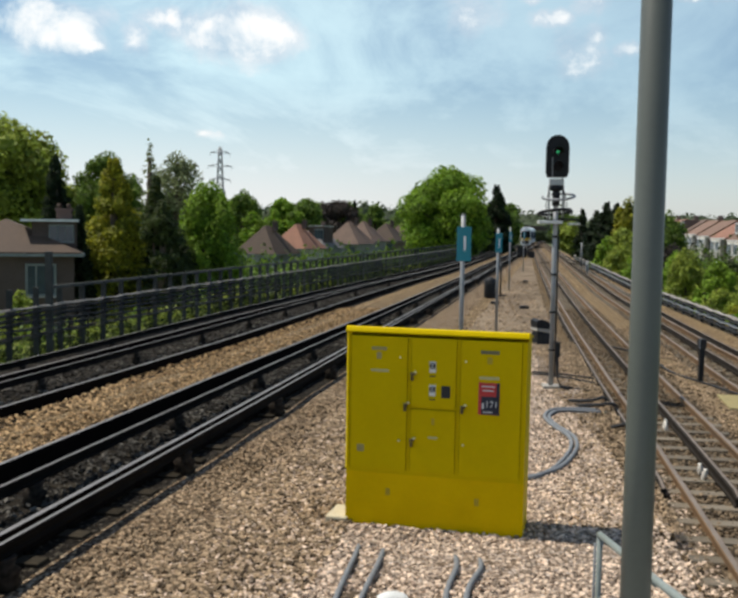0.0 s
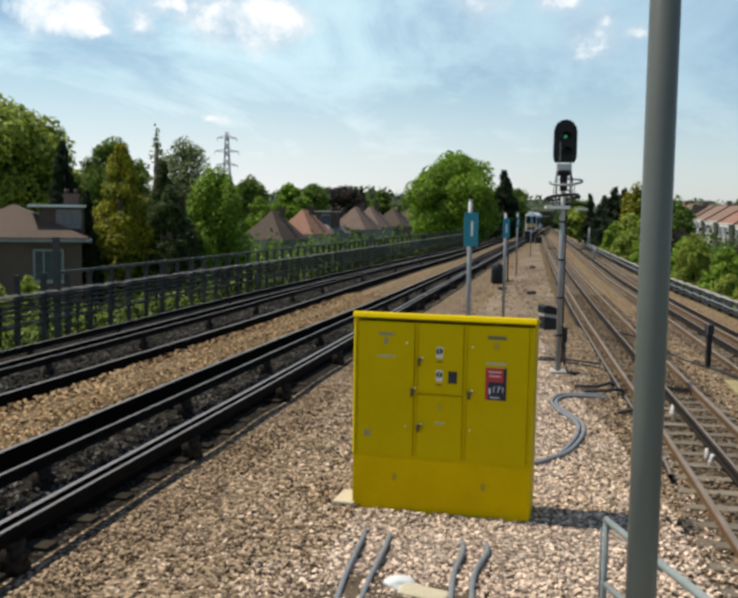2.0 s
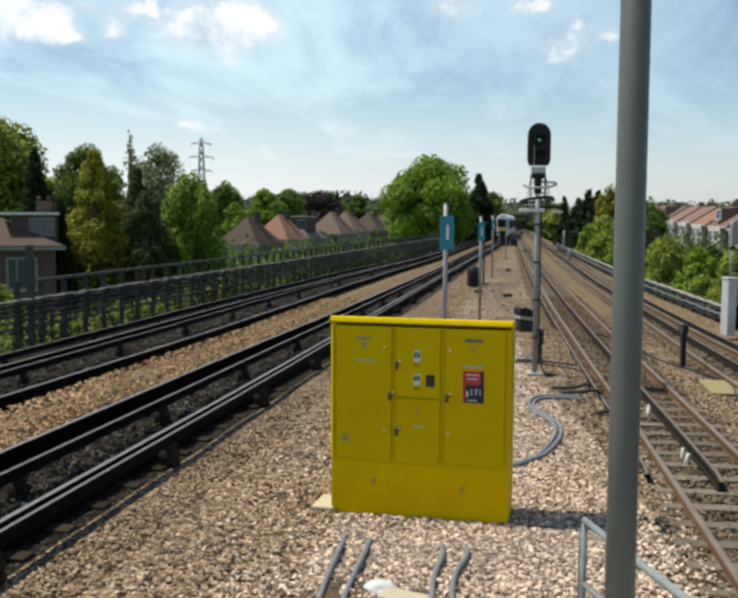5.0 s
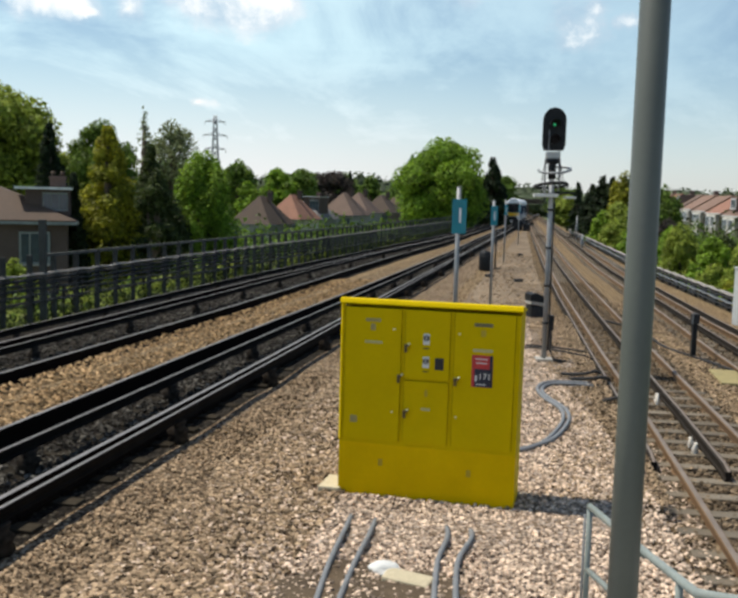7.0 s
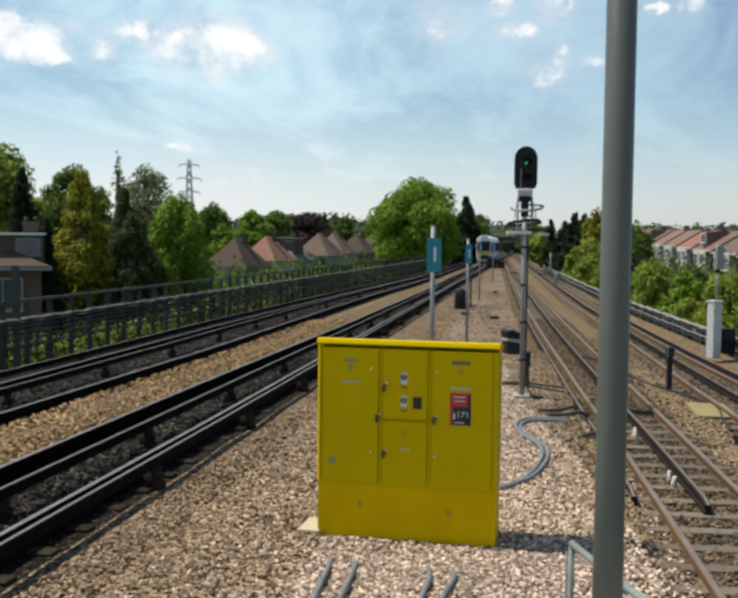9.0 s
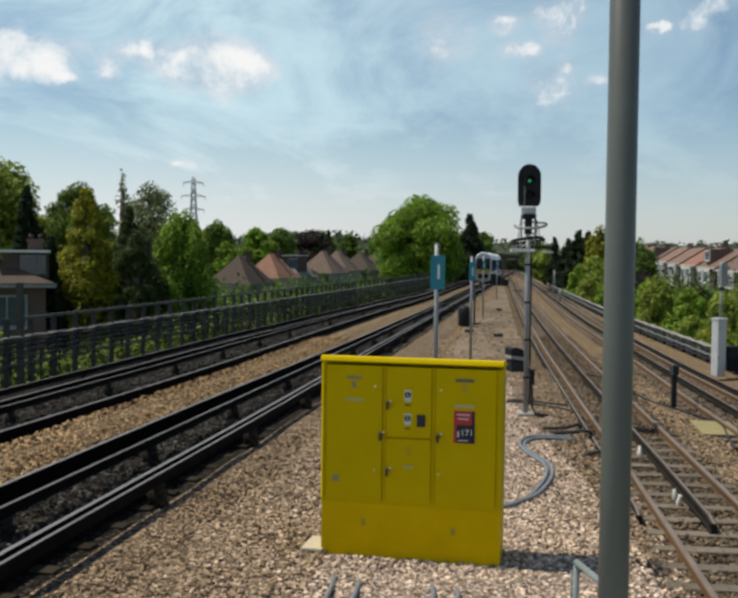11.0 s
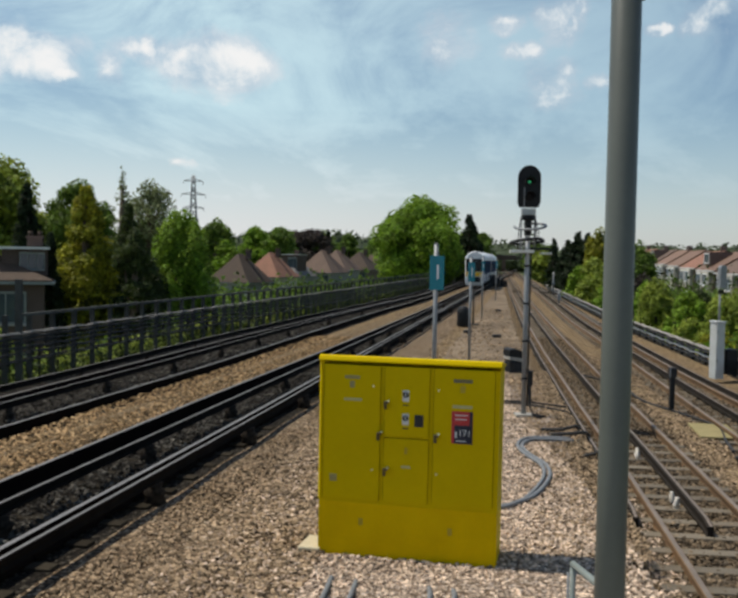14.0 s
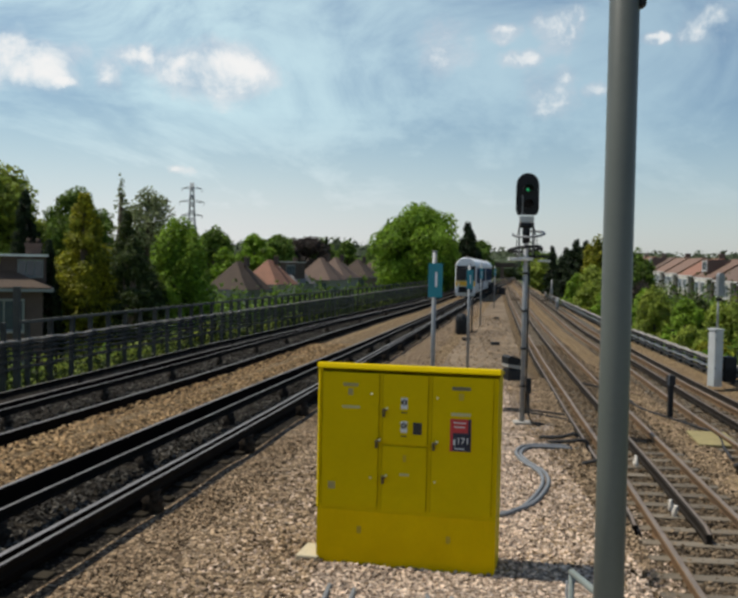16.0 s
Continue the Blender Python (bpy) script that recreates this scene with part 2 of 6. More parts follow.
M_FENCEPOST = material("weathered concrete post", (0.085, 0.085, 0.078), 0.9, second=(0.02, 0.02, 0.018), scale=2.5, fine=40, bump=0.2, spread=0.3, spec=0.1)
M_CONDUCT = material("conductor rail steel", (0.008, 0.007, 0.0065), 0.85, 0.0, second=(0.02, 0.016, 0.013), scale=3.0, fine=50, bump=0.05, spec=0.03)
M_SLEEPER = material("weathered grey sleeper", (0.155, 0.128, 0.092), 0.92, second=(0.07, 0.054, 0.037), scale=5.0, fine=60, spread=0.25)
M_TIMBER = material("dark tarred sleeper", (0.02, 0.017, 0.013), 0.9, second=(0.085, 0.07, 0.05), scale=5.0, fine=60, spread=0.3, spec=0.03)
M_POT = material("white porcelain insulator", (0.86, 0.80, 0.70), 0.35, second=(0.62, 0.50, 0.38), scale=14.0, fine=60, bump=0.03)
M_DARKPOT = material("sooty insulator", (0.015, 0.013, 0.011), 0.6, second=(0.09, 0.07, 0.055), scale=14.0, fine=60, bump=0.03, spec=0.03)
M_YELLOW = material("yellow cabinet paint", (0.60, 0.43, 0.0), 0.5, second=(0.53, 0.37, 0.0), scale=2.2, fine=25, bump=0.02, amount=0.5, grain=0.10, spec=0.05)
# plinth colour: brighter and more orange than the yellow of the body
M_YPLINTH = material("brighter orange-yellow plinth", (0.70, 0.465, 0.0), 0.5, second=(0.60, 0.39, 0.0), scale=2.6, fine=25, bump=0.03, amount=0.7, grain=0.12, spec=0.05)
M_POLE = material("grey-green painted steel", (0.105, 0.112, 0.098), 0.42, second=(0.08, 0.087, 0.077), scale=3.0, fine=45, bump=0.02, amount=0.6, spec=0.35, grain=0.15)
M_HANDRAIL = material("pale grey-green painted rail", (0.25, 0.28, 0.265), 0.5, second=(0.17, 0.195, 0.185), scale=6.0, fine=45, bump=0.04, spec=0.15)
M_GALV = material("galvanised steel", (0.27, 0.28, 0.29), 0.55, 0.3, second=(0.17, 0.175, 0.18), scale=9.0, fine=60, bump=0.05)
M_BLACK = material("matt black enamel", (0.012, 0.013, 0.014), 0.55, second=(0.025, 0.025, 0.027), scale=8, fine=50, bump=0.05, spec=0.2)
M_RUBBER = material("black rubber cable", (0.03, 0.03, 0.032), 0.6, second=(0.06, 0.058, 0.055), scale=8, fine=50, bump=0.05, spec=0.1)
M_GREYCABLE = material("dusty grey cable", (0.20, 0.21, 0.22), 0.6, second=(0.13, 0.135, 0.14), scale=9, fine=50, bump=0.05, spec=0.15)
M_CREAM = material("cream stained concrete", (0.50, 0.43, 0.29), 0.9, second=(0.38, 0.32, 0.21), scale=3, fine=40, bump=0.2)
M_CONCRETE = material("stained concrete", (0.36, 0.34, 0.30), 0.9, second=(0.25, 0.235, 0.20), scale=3, fine=40, bump=0.2)
M_FENCE = material("old dark paling timber", (0.045, 0.04, 0.032), 0.9, second=(0.012, 0.012, 0.010), scale=2.5, fine=40, bump=0.2, spread=0.25, spec=0.1)
M_TEAL = material("teal enamel", (0.0, 0.20, 0.26), 0.4, second=(0.0, 0.17, 0.22), scale=5, fine=40, bump=0.0, grain=0.15)
M_WHITE = material("white paint", (0.84, 0.84, 0.84), 0.45, second=(0.66, 0.66, 0.65), scale=4, fine=40, bump=0.02, grain=0.15)
M_OFFWHITE = material("weathered white paint", (0.68, 0.68, 0.65), 0.6, second=(0.50, 0.49, 0.45), scale=3, fine=30, bump=0.05, grain=0.15)
M_CASEGREY = material("pale grey case paint", (0.50, 0.51, 0.50), 0.6, second=(0.36, 0.36, 0.34), scale=3, fine=30, bump=0.05, grain=0.2)
M_DULLFRAME = material("dull grey window frame", (0.20, 0.22, 0.21), 0.7, second=(0.13, 0.14, 0.14), scale=3, fine=30, bump=0.03)
M_RED = material("red label", (0.50, 0.03, 0.03), 0.5, second=(0.42, 0.03, 0.03), scale=9, fine=40, bump=0)
M_NAVY = material("dark blue label", (0.014, 0.016, 0.035), 0.5, scale=9, fine=40, bump=0)
M_INK = material("black print", (0.02, 0.02, 0.02), 0.6, scale=9, fine=40, bump=0)
M_FADED = material("faded grey print", (0.30, 0.25, 0.10), 0.6, second=(0.40, 0.32, 0.05), scale=20, fine=80, bump=0)
M_STAIN = material("dull stain on yellow paint", (0.44, 0.32, 0.015), 0.7, second=(0.33, 0.23, 0.02), scale=20, fine=80, bump=0)
M_NAMESTRIP = material("faded black name strip", (0.13, 0.115, 0.06), 0.6, second=(0.22, 0.18, 0.06), scale=30, fine=80, bump=0)
M_WINDSCREEN = material("black cab glass", (0.012, 0.014, 0.018), 0.15, second=(0.02, 0.022, 0.028), scale=2, fine=20, bump=0, spec=0.25)
M_HANDLE = material("grimy handle metal", (0.075, 0.055, 0.02), 0.6, 0.2, second=(0.16, 0.12, 0.03), scale=20, fine=60, bump=0.1)
M_LOCK = material("polished lock barrel", (0.9, 0.84, 0.5), 0.3, 0.4, scale=12, fine=60, bump=0.0)
# darker yellow-brown that paints the shade in the gaps round the cabinet doors
M_GAPSHADE = material("painted shade in door gap", (0.20, 0.14, 0.0), 0.9, scale=12, fine=60, bump=0.0, spec=0.05)
M_PALELABEL = material("dirty pale label", (0.50, 0.45, 0.24), 0.7, second=(0.42, 0.34, 0.06), scale=20, fine=80, bump=0)
M_GREENLAMP = material("lit green signal lens", (0.05, 0.9, 0.35), 0.3, second=(0.05, 0.8, 0.3), scale=9, fine=40, bump=0, emit=0.16)
M_LENS = material("unlit dark signal lens", (0.012, 0.008, 0.008), 0.3, scale=9, fine=40, bump=0, spec=0.1)
M_BARK = material("bark", (0.10, 0.075, 0.05), 0.95, second=(0.06, 0.045, 0.03), scale=4, fine=25, bump=0.6)
M_BRICK = material("weathered brick wall", (0.12, 0.08, 0.065), 0.9, second=(0.17, 0.13, 0.11), scale=0.7, fine=12, bump=0.2)
M_OLDBRICK = material("dark weathered brick", (0.085, 0.062, 0.054), 0.9, second=(0.13, 0.10, 0.09), scale=0.9, fine=14, bump=0.2, spec=0.1)
M_RENDERWALL = material("pale rendered wall", (0.55, 0.51, 0.44), 0.9, second=(0.42, 0.38, 0.32), scale=0.7, fine=12, bump=0.1)
M_GREYWALL = material("grey pebbledash wall", (0.27, 0.27, 0.26), 0.9, second=(0.20, 0.20, 0.20), scale=0.7, fine=14, bump=0.2)
M_TILE = material("brown roof tiles", (0.072, 0.045, 0.029), 0.85, second=(0.05, 0.033, 0.023), scale=0.9, fine=9, bump=0.5, spread=0.2)
M_TILE2 = material("orange roof tiles", (0.27, 0.125, 0.078), 0.85, second=(0.17, 0.085, 0.055), scale=0.9, fine=9, bump=0.5, spread=0.15)
M_TILETAN = material("tan roof tiles", (0.145, 0.092, 0.067), 0.85, second=(0.10, 0.066, 0.048), scale=0.9, fine=9, bump=0.5)
M_SLATE = material("grey roof tiles", (0.15, 0.14, 0.135), 0.8, second=(0.20, 0.17, 0.15), scale=0.9, fine=9, bump=0.5)
M_GLASS = material("dark window glass", (0.05, 0.065, 0.08), 0.08, second=(0.10, 0.12, 0.14), scale=1.2, fine=9, bump=0)
M_TRAINBLUE = material("dark blue train paint", (0.02, 0.04, 0.09), 0.95, second=(0.04, 0.06, 0.13), scale=1.5, fine=20, bump=0, spec=0.1)
M_TRAINYEL = material("yellow train front", (0.80, 0.46, 0.02), 0.4, second=(0.66, 0.38, 0.02), scale=3, fine=20, bump=0)
M_STEELTOWER = material("galvanised tower steel", (0.34, 0.36, 0.38), 0.6, 0.3, scale=0.5, fine=6, bump=0)
M_OCHRE = material("faded yellow board", (0.30, 0.25, 0.12), 0.9, second=(0.20, 0.17, 0.09), scale=3, fine=40, bump=0.2, spec=0.1)
M_TRAINGLASS = material("dark carriage window glass", (0.012, 0.016, 0.022), 0.95, second=(0.03, 0.05, 0.065), scale=1.5, fine=20, bump=0, spec=0.12)
M_TERRACE = material("reddish brown roof tiles", (0.17, 0.098, 0.066), 0.85, second=(0.10, 0.065, 0.048), scale=0.9, fine=9, bump=0.5, spread=0.3)
M_HEADLAMP = material("headlamp glass", (0.9, 0.88, 0.8), 0.15, scale=9, fine=40, bump=0)
LEAF = {
    "bright": leaf_material("bright spring leaves", (0.15, 0.26, 0.02), (0.22, 0.31, 0.033)),
    "mid": leaf_material("mid green leaves", (0.10, 0.165, 0.023), (0.145, 0.21, 0.035)),
    "deep": leaf_material("deep green leaves", (0.04, 0.06, 0.016), (0.065, 0.085, 0.02)),
    "dark": leaf_material("dark conifer foliage", (0.014, 0.026, 0.010), (0.03, 0.045, 0.014)),
    "olive": leaf_material("yellow olive foliage", (0.33, 0.31, 0.02), (0.12, 0.145, 0.02)),
    "willow": leaf_material("yellow-green leaves", (0.29, 0.34, 0.05), (0.17, 0.225, 0.03)),
    "pale": leaf_material("grey-green leaves", (0.23, 0.26, 0.13), (0.16, 0.19, 0.085)),
    # far woods: the haze of distance is mixed into the leaf colour
    "far": leaf_material("distant leaves greyed by painted haze", (0.075, 0.10, 0.05), (0.10, 0.125, 0.07)),
    "purple": leaf_material("copper leaves", (0.07, 0.05, 0.045), (0.045, 0.045, 0.03)),
    "weed": leaf_material("sunlit weeds", (0.27, 0.31, 0.06), (0.13, 0.18, 0.03)),
}

# ---- mesh helpers ----


def box(bm, c, s, rot=None, bevel=0.0):
    """A box at c of size s, turned by the matrix rot, with bevelled edges if asked."""
    r = bmesh.ops.create_cube(bm, size=1.0)
    vs = r["verts"]
    for v in vs:
        v.co = Vector((v.co.x * s[0], v.co.y * s[1], v.co.z * s[2]))
    if bevel:
        es = list({e for v in vs for e in v.link_edges})
        rb = bmesh.ops.bevel(bm, geom=es, offset=bevel, segments=2, affect="EDGES", profile=0.6)
        vs = list(set(rb["verts"]) | {v for v in vs if v.is_valid})
    m = Matrix.Translation(c) @ (rot.to_4x4() if rot else Matrix.Identity(4))
    for v in vs:
        v.co = m @ v.co
    return vs


def tube(bm, pts, r, seg=8, r2=None, caps=True):
    """A round tube along a line of points, tapering from r to r2."""
    pts = [Vector(p) for p in pts]
    rings = []
    for i, p in enumerate(pts):
        d = (pts[min(i + 1, len(pts) - 1)] - pts[max(i - 1, 0)]).normalized()
        side = d.cross(Vector((0, 0, 1)) if abs(d.z) < 0.95 else Vector((0, 1, 0))).normalized()
        up = side.cross(d)
        rr = r + ((r2 if r2 is not None else r) - r) * i / max(1, len(pts) - 1)
        rings.append([bm.verts.new(p + (side * math.cos(a) + up * math.sin(a)) * rr)
                      for a in (2 * math.pi * k / seg for k in range(seg))])
    for a, b in zip(rings, rings[1:]):
        for k in range(seg):
            f = bm.faces.new((a[k], a[(k + 1) % seg], b[(k + 1) % seg], b[k]))
            f.smooth = True
    if caps:
        bm.faces.new(rings[0][::-1])
        bm.faces.new(rings[-1])


def sweep(bm, pts, profile, mats=None):
    """A closed outline (across, up) carried along level points; mats: material index of each outline edge."""
    rings = []
    pts = [Vector(p) for p in pts]
    for i, p in enumerate(pts):
        d = pts[min(i + 1, len(pts) - 1)] - pts[max(i - 1, 0)]
        side = Vector((d.y, -d.x, 0)).normalized()
        rings.append([bm.verts.new(p + side * a + Vector((0, 0, h))) for a, h in profile])
    k = len(profile)
    for a, b in zip(rings, rings[1:]):
        for j in range(k):
            f = bm.faces.new((a[j], b[j], b[(j + 1) % k], a[(j + 1) % k]))
            if mats:
                f.material_index = mats[j]
    bm.faces.new(rings[0])
    bm.faces.new(rings[-1][::-1])


def lathe(bm, base, prof, seg=12):
    """Turned shape: (radius, height) pairs about a vertical axis at base."""
    rings = []
    for r, h in prof:
        rings.append([bm.verts.new(Vector(base) + Vector((r * math.cos(a), r * math.sin(a), h)))
                      for a in (2 * math.pi * j / seg for j in range(seg))])
    for a, b in zip(rings, rings[1:]):
        for j in range(seg):
            f = bm.faces.new((a[j], a[(j + 1) % seg], b[(j + 1) % seg], b[j]))
            f.smooth = True
    bm.faces.new(rings[0][::-1])
    bm.faces.new(rings[-1])


def mesh_of(name, bm, *mats):
    bmesh.ops.recalc_face_normals(bm, faces=bm.faces)
    me = bpy.data.meshes.new(name)
    bm.to_mesh(me)
    bm.free()
    for m in mats:
        me.materials.append(m)
    return me


def part(name, bm, mat, parent=None, label=""):
    mats = mat if isinstance(mat, (list, tuple)) else (mat,)
    ob = new(name, mesh_of(name, bm, *mats))
    if parent is not None:
        ob.parent = parent
    if label:
        ob["label"] = label
    return ob


def piece(name, me, parent, m):
    """One more object on a shared mesh."""
    ob = new(name, me)
    ob.parent = parent
    ob.matrix_basis = m
    return ob


def thing(name, label, category, m=None, group="", kind=""):
    ob = tagged(new(name), label, category, group, kind)
    ob.empty_display_size = 0.1
    if m is not None:
        ob.matrix_basis = m
    return ob


def text_mesh(body, size, depth):
    cu = bpy.data.curves.new("text", "FONT")
    cu.body, cu.size, cu.extrude, cu.align_x, cu.align_y = body, size, depth, "CENTER", "CENTER"
    ob = bpy.data.objects.new("text", cu)
    scene.collection.objects.link(ob)
    bpy.context.view_layer.update()
    me = bpy.data.meshes.new_from_object(ob.evaluated_get(bpy.context.evaluated_depsgraph_get()))
    bpy.data.objects.remove(ob)
    return me


# ---- the lines of the place: X at a given Y ----
def line(*knots):
    ys, xs = [k[0] for k in knots], [k[1] for k in knots]

    def f(y):
        if y <= ys[0]:
            return xs[0] + (xs[1] - xs[0]) / (ys[1] - ys[0]) * (y - ys[0])
        if y >= ys[-1]:
            return xs[-1] + (xs[-1] - xs[-2]) / (ys[-1] - ys[-2]) * (y - ys[-1])
        return float(np.interp(y, ys, xs))
    return f


L1_NEAR = line((8.5, -3.40), (15.3, -2.20), (30.0, 0.28), (48.0, 3.37), (71.4, 7.39), (120, 15.8))
L1_FAR = line((11.0, -4.42), (18.4, -3.10), (30.0, -0.88), (54.0, 3.46), (72.0, 6.37), (120, 14.7))
L2_NEAR = line((14.6, -5.95), (24.0, -4.10), (38.0, -1.72), (50.0, 0.45), (66.5, 3.75), (120, 13.0))
L2_FAR = line((18.2, -7.10), (30.6, -5.0), (46.0, -2.0), (55.5, 0.0), (72.0, 3.55), (120, 11.9))
R1_LEFT = line((8.85, 3.29), (13.4, 3.88), (19.0, 4.51), (32.4, 6.13), (45.4, 7.81), (86.0, 13.3), (120, 18.0))
R1_RIGHT = line((11.7, 4.79), (18.9, 5.68), (25.85, 6.50), (36.4, 7.81), (50.0, 9.55), (86.0, 14.4), (120, 19.1))
R2_LEFT = line((16.7, 6.79), (21.2, 7.32), (28.4, 8.28), (48.0, 10.6), (102.0, 18.1), (120, 20.6))
R2_RIGHT = line((21.0, 8.50), (26.2, 9.02), (33.4, 9.85), (48.0, 11.7), (102.0, 19.2), (120, 21.7))
FENCE = line((15.0, -9.6), (21.1, -8.43), (48.2, -3.30), (98.0, 5.9), (120, 10.0))
TROUGH = line((20.0, 9.9), (27.0, 10.6), (49.0, 12.8), (90.0, 18.2), (120, 22.3))
ZL, ZR = 0.20, -0.20      # ballast level beside the two pairs of tracks


def build_ground():
    """One sheet: low gardens, embankment shoulders, track beds and the island, out to the horizon."""
    ys = [-60, -20, 0, 4] + [6 + 0.5 * i for i in range(60)] + [36 + 2.0 * i for i in range(60)] + [160, 190, 230, 280, 350, 500, 900, 1800, 4500]
    cols = [  # X of the column, height, material right of it (0 pale, 1 rusty, 2 track bed, 3 grass, 4 earth)
        (lambda y: FENCE(y) - 900, -4.0, 3), (lambda y: FENCE(y) - 60, -4.0, 3), (lambda y: FENCE(y) - 8, -3.6, 3),
        (lambda y: FENCE(y) - 2.5, -0.8, 3), (lambda y: FENCE(y) + 0.25, 0.10, 5), (lambda y: L2_FAR(y) - 0.55, ZL - 0.14, 5),
        (lambda y: L2_NEAR(y) + 0.3, ZL - 0.14, 1), (lambda y: 0.5 * (L2_NEAR(y) + L1_FAR(y)), ZL + 0.04, 1),
        (lambda y: L1_FAR(y) - 0.25, ZL - 0.14, 5), (lambda y: L1_NEAR(y) + 0.36, ZL - 0.16, 6), (lambda y: L1_NEAR(y) + 0.60, 0.04, 6), (lambda y: 0.72 * L1_NEAR(y) + 0.28 * R1_LEFT(y) + 0.1, 0.0, 0),
        (lambda y: 0.72 * L1_NEAR(y) + 0.28 * R1_LEFT(y) + 0.6, 0.0, 4), (lambda y: 0.35 * L1_NEAR(y) + 0.65 * R1_LEFT(y), 0.0, 4),
        (lambda y: R1_LEFT(y) - 0.75, 0.0, 1), (lambda y: R1_LEFT(y) - 0.35, ZR, 2), (lambda y: R1_RIGHT(y) + 0.35, ZR, 1),
        (lambda y: 0.5 * (R1_RIGHT(y) + R2_LEFT(y)), ZR + 0.03, 1), (lambda y: R2_LEFT(y) - 0.3, ZR, 2),
        (lambda y: R2_RIGHT(y) + 0.5, ZR, 1), (lambda y: TROUGH(y) + 0.5, -0.10, 3), (lambda y: TROUGH(y) + 1.4, -0.5, 3),
        (lambda y: TROUGH(y) + 7, -3.8, 3), (lambda y: TROUGH(y) + 60, -4.0, 3), (lambda y: TROUGH(y) + 900, -4.0, 3)]
    verts, faces, idx = [], [], []
    for y in ys:
        fade = min(1.0, max(0.0, (y - 150) / 250))
        yy = min(y, 330)
        last = -1e9
        for f, z, _ in cols:
            x = f(yy) if y <= 330 else f(330) * (1 + (y - 330) / 900)
            last = max(last + 0.02, x)
            flat = abs(z) < 0.5
            wob = 0.035 * noise.noise((last * 0.9, y * 0.9, 0.3)) + 0.02 * noise.noise((last * 3, y * 3, 5)) if flat and y < 120 else 0
            verts.append((last, y, z * (1 - fade) - 1.0 * fade * (y > 150) + wob))
    n = len(cols)
    for i in range(len(ys) - 1):
        for j in range(n - 1):
            a = i * n + j
            faces.append((a, a + 1, a + n + 1, a + n))
            k = cols[j][2]
            if k == 4:
                k = 4 if ys[i] > 24 else 0
            if k == 0 and ys[i] > 24:
                k = 1
            idx.append(k)
    me = bpy.data.meshes.new("ground")
    me.from_pydata(verts, [], faces)
    for m in (M_BALLAST, M_BROWN, M_TRACKBED, M_GRASS, M_EARTH, M_SOOTY, M_TANBALLAST):
        me.materials.append(m)
    me.polygons.foreach_set("material_index", idx)
    me.update()
    tagged(new("ground", me), "railway ballast and earth between tracks with grassy embankments", "ground", kind="structure")


build_ground()


def stones(name, label, mat, count, y0, y1, left, right, z, size, seed, bias=1.6, skew=1.0):
    """Loose crushed stones strewn over a strip, as one mesh of small irregular lumps."""
    rng = np.random.default_rng(seed)
    y = y0 + (y1 - y0) * rng.random(count) ** bias
    lo = np.array([left(v) for v in y])
    hi = np.array([right(v) for v in y])
    x = lo + (hi - lo) * rng.random(count) ** skew
    s = size * (0.55 + 0.9 * rng.random(count))
    base = np.array([(1, 0, 0), (-0.5, 0.87, 0), (-0.5, -0.87, 0), (0.55, 0.6, 0.75), (-0.75, 0.1, 0.8), (0.3, -0.65, 0.7)], float)
    tri = np.array([(0, 1, 3), (1, 2, 4), (2, 0, 5), (3, 1, 4), (4, 2, 5), (5, 0, 3), (3, 4, 5)])
    ang = rng.random(count) * 6.283
    v = base[None] * (0.65 + 0.6 * rng.random((count, 6, 1))) * s[:, None, None]
    v[:, :, 2] *= 1.0
    c, sn = np.cos(ang)[:, None], np.sin(ang)[:, None]
    px = v[:, :, 0] * c - v[:, :, 1] * sn + x[:, None]
    py = v[:, :, 0] * sn + v[:, :, 1] * c + y[:, None]
    pz = v[:, :, 2] + z + (rng.random(count) * 0.02 - 0.012)[:, None]
    verts = np.stack((px, py, pz), -1).reshape(-1, 3)
    faces = (tri[None] + (np.arange(count) * 6)[:, None, None]).reshape(-1, 3)
    me = bpy.data.meshes.new(name)
    me.from_pydata(verts.tolist(), [], faces.tolist())
    me.materials.append(mat)
    tagged(new(name, me), label, "ballast", kind="stuff")


stones("ballast_stones", "loose pale pinkish crushed stone ballast", M_STONE, 46000, 6.4, 24,
       lambda y: 0.82 * L1_NEAR(y) + 0.18 * R1_LEFT(y), lambda y: R1_LEFT(y) - float(np.interp(y, (10, 15, 20), (0.5, 1.0, 1.5))), 0.0, 0.0235, 3, skew=0.85)
stones("stained_ballast_stones", "soil-stained brown crushed stone beside the rail", M_TANSTONE, 9000, 9.5, 26,
       lambda y: R1_LEFT(y) - 1.7, lambda y: R1_LEFT(y) - 0.35, 0.0, 0.024, 15, bias=1.2, skew=0.6)
stones("brown_ballast_stones", "loose brown crushed stone ballast beside the track", M_TANSTONE, 40000, 6.4, 26,
       lambda y: L1_NEAR(y) + 0.58, lambda y: 0.58 * L1_NEAR(y) + 0.42 * R1_LEFT(y), 0.005, 0.028, 6, skew=1.5)
stones("rusty_ballast_stones", "loose rusty brown crushed stone between tracks", M_RUSTSTONE, 9000, 8, 34,
       lambda y: L2_NEAR(y) + 0.4, lambda y: L1_FAR(y) - 0.3, ZL + 0.02, 0.028, 4)
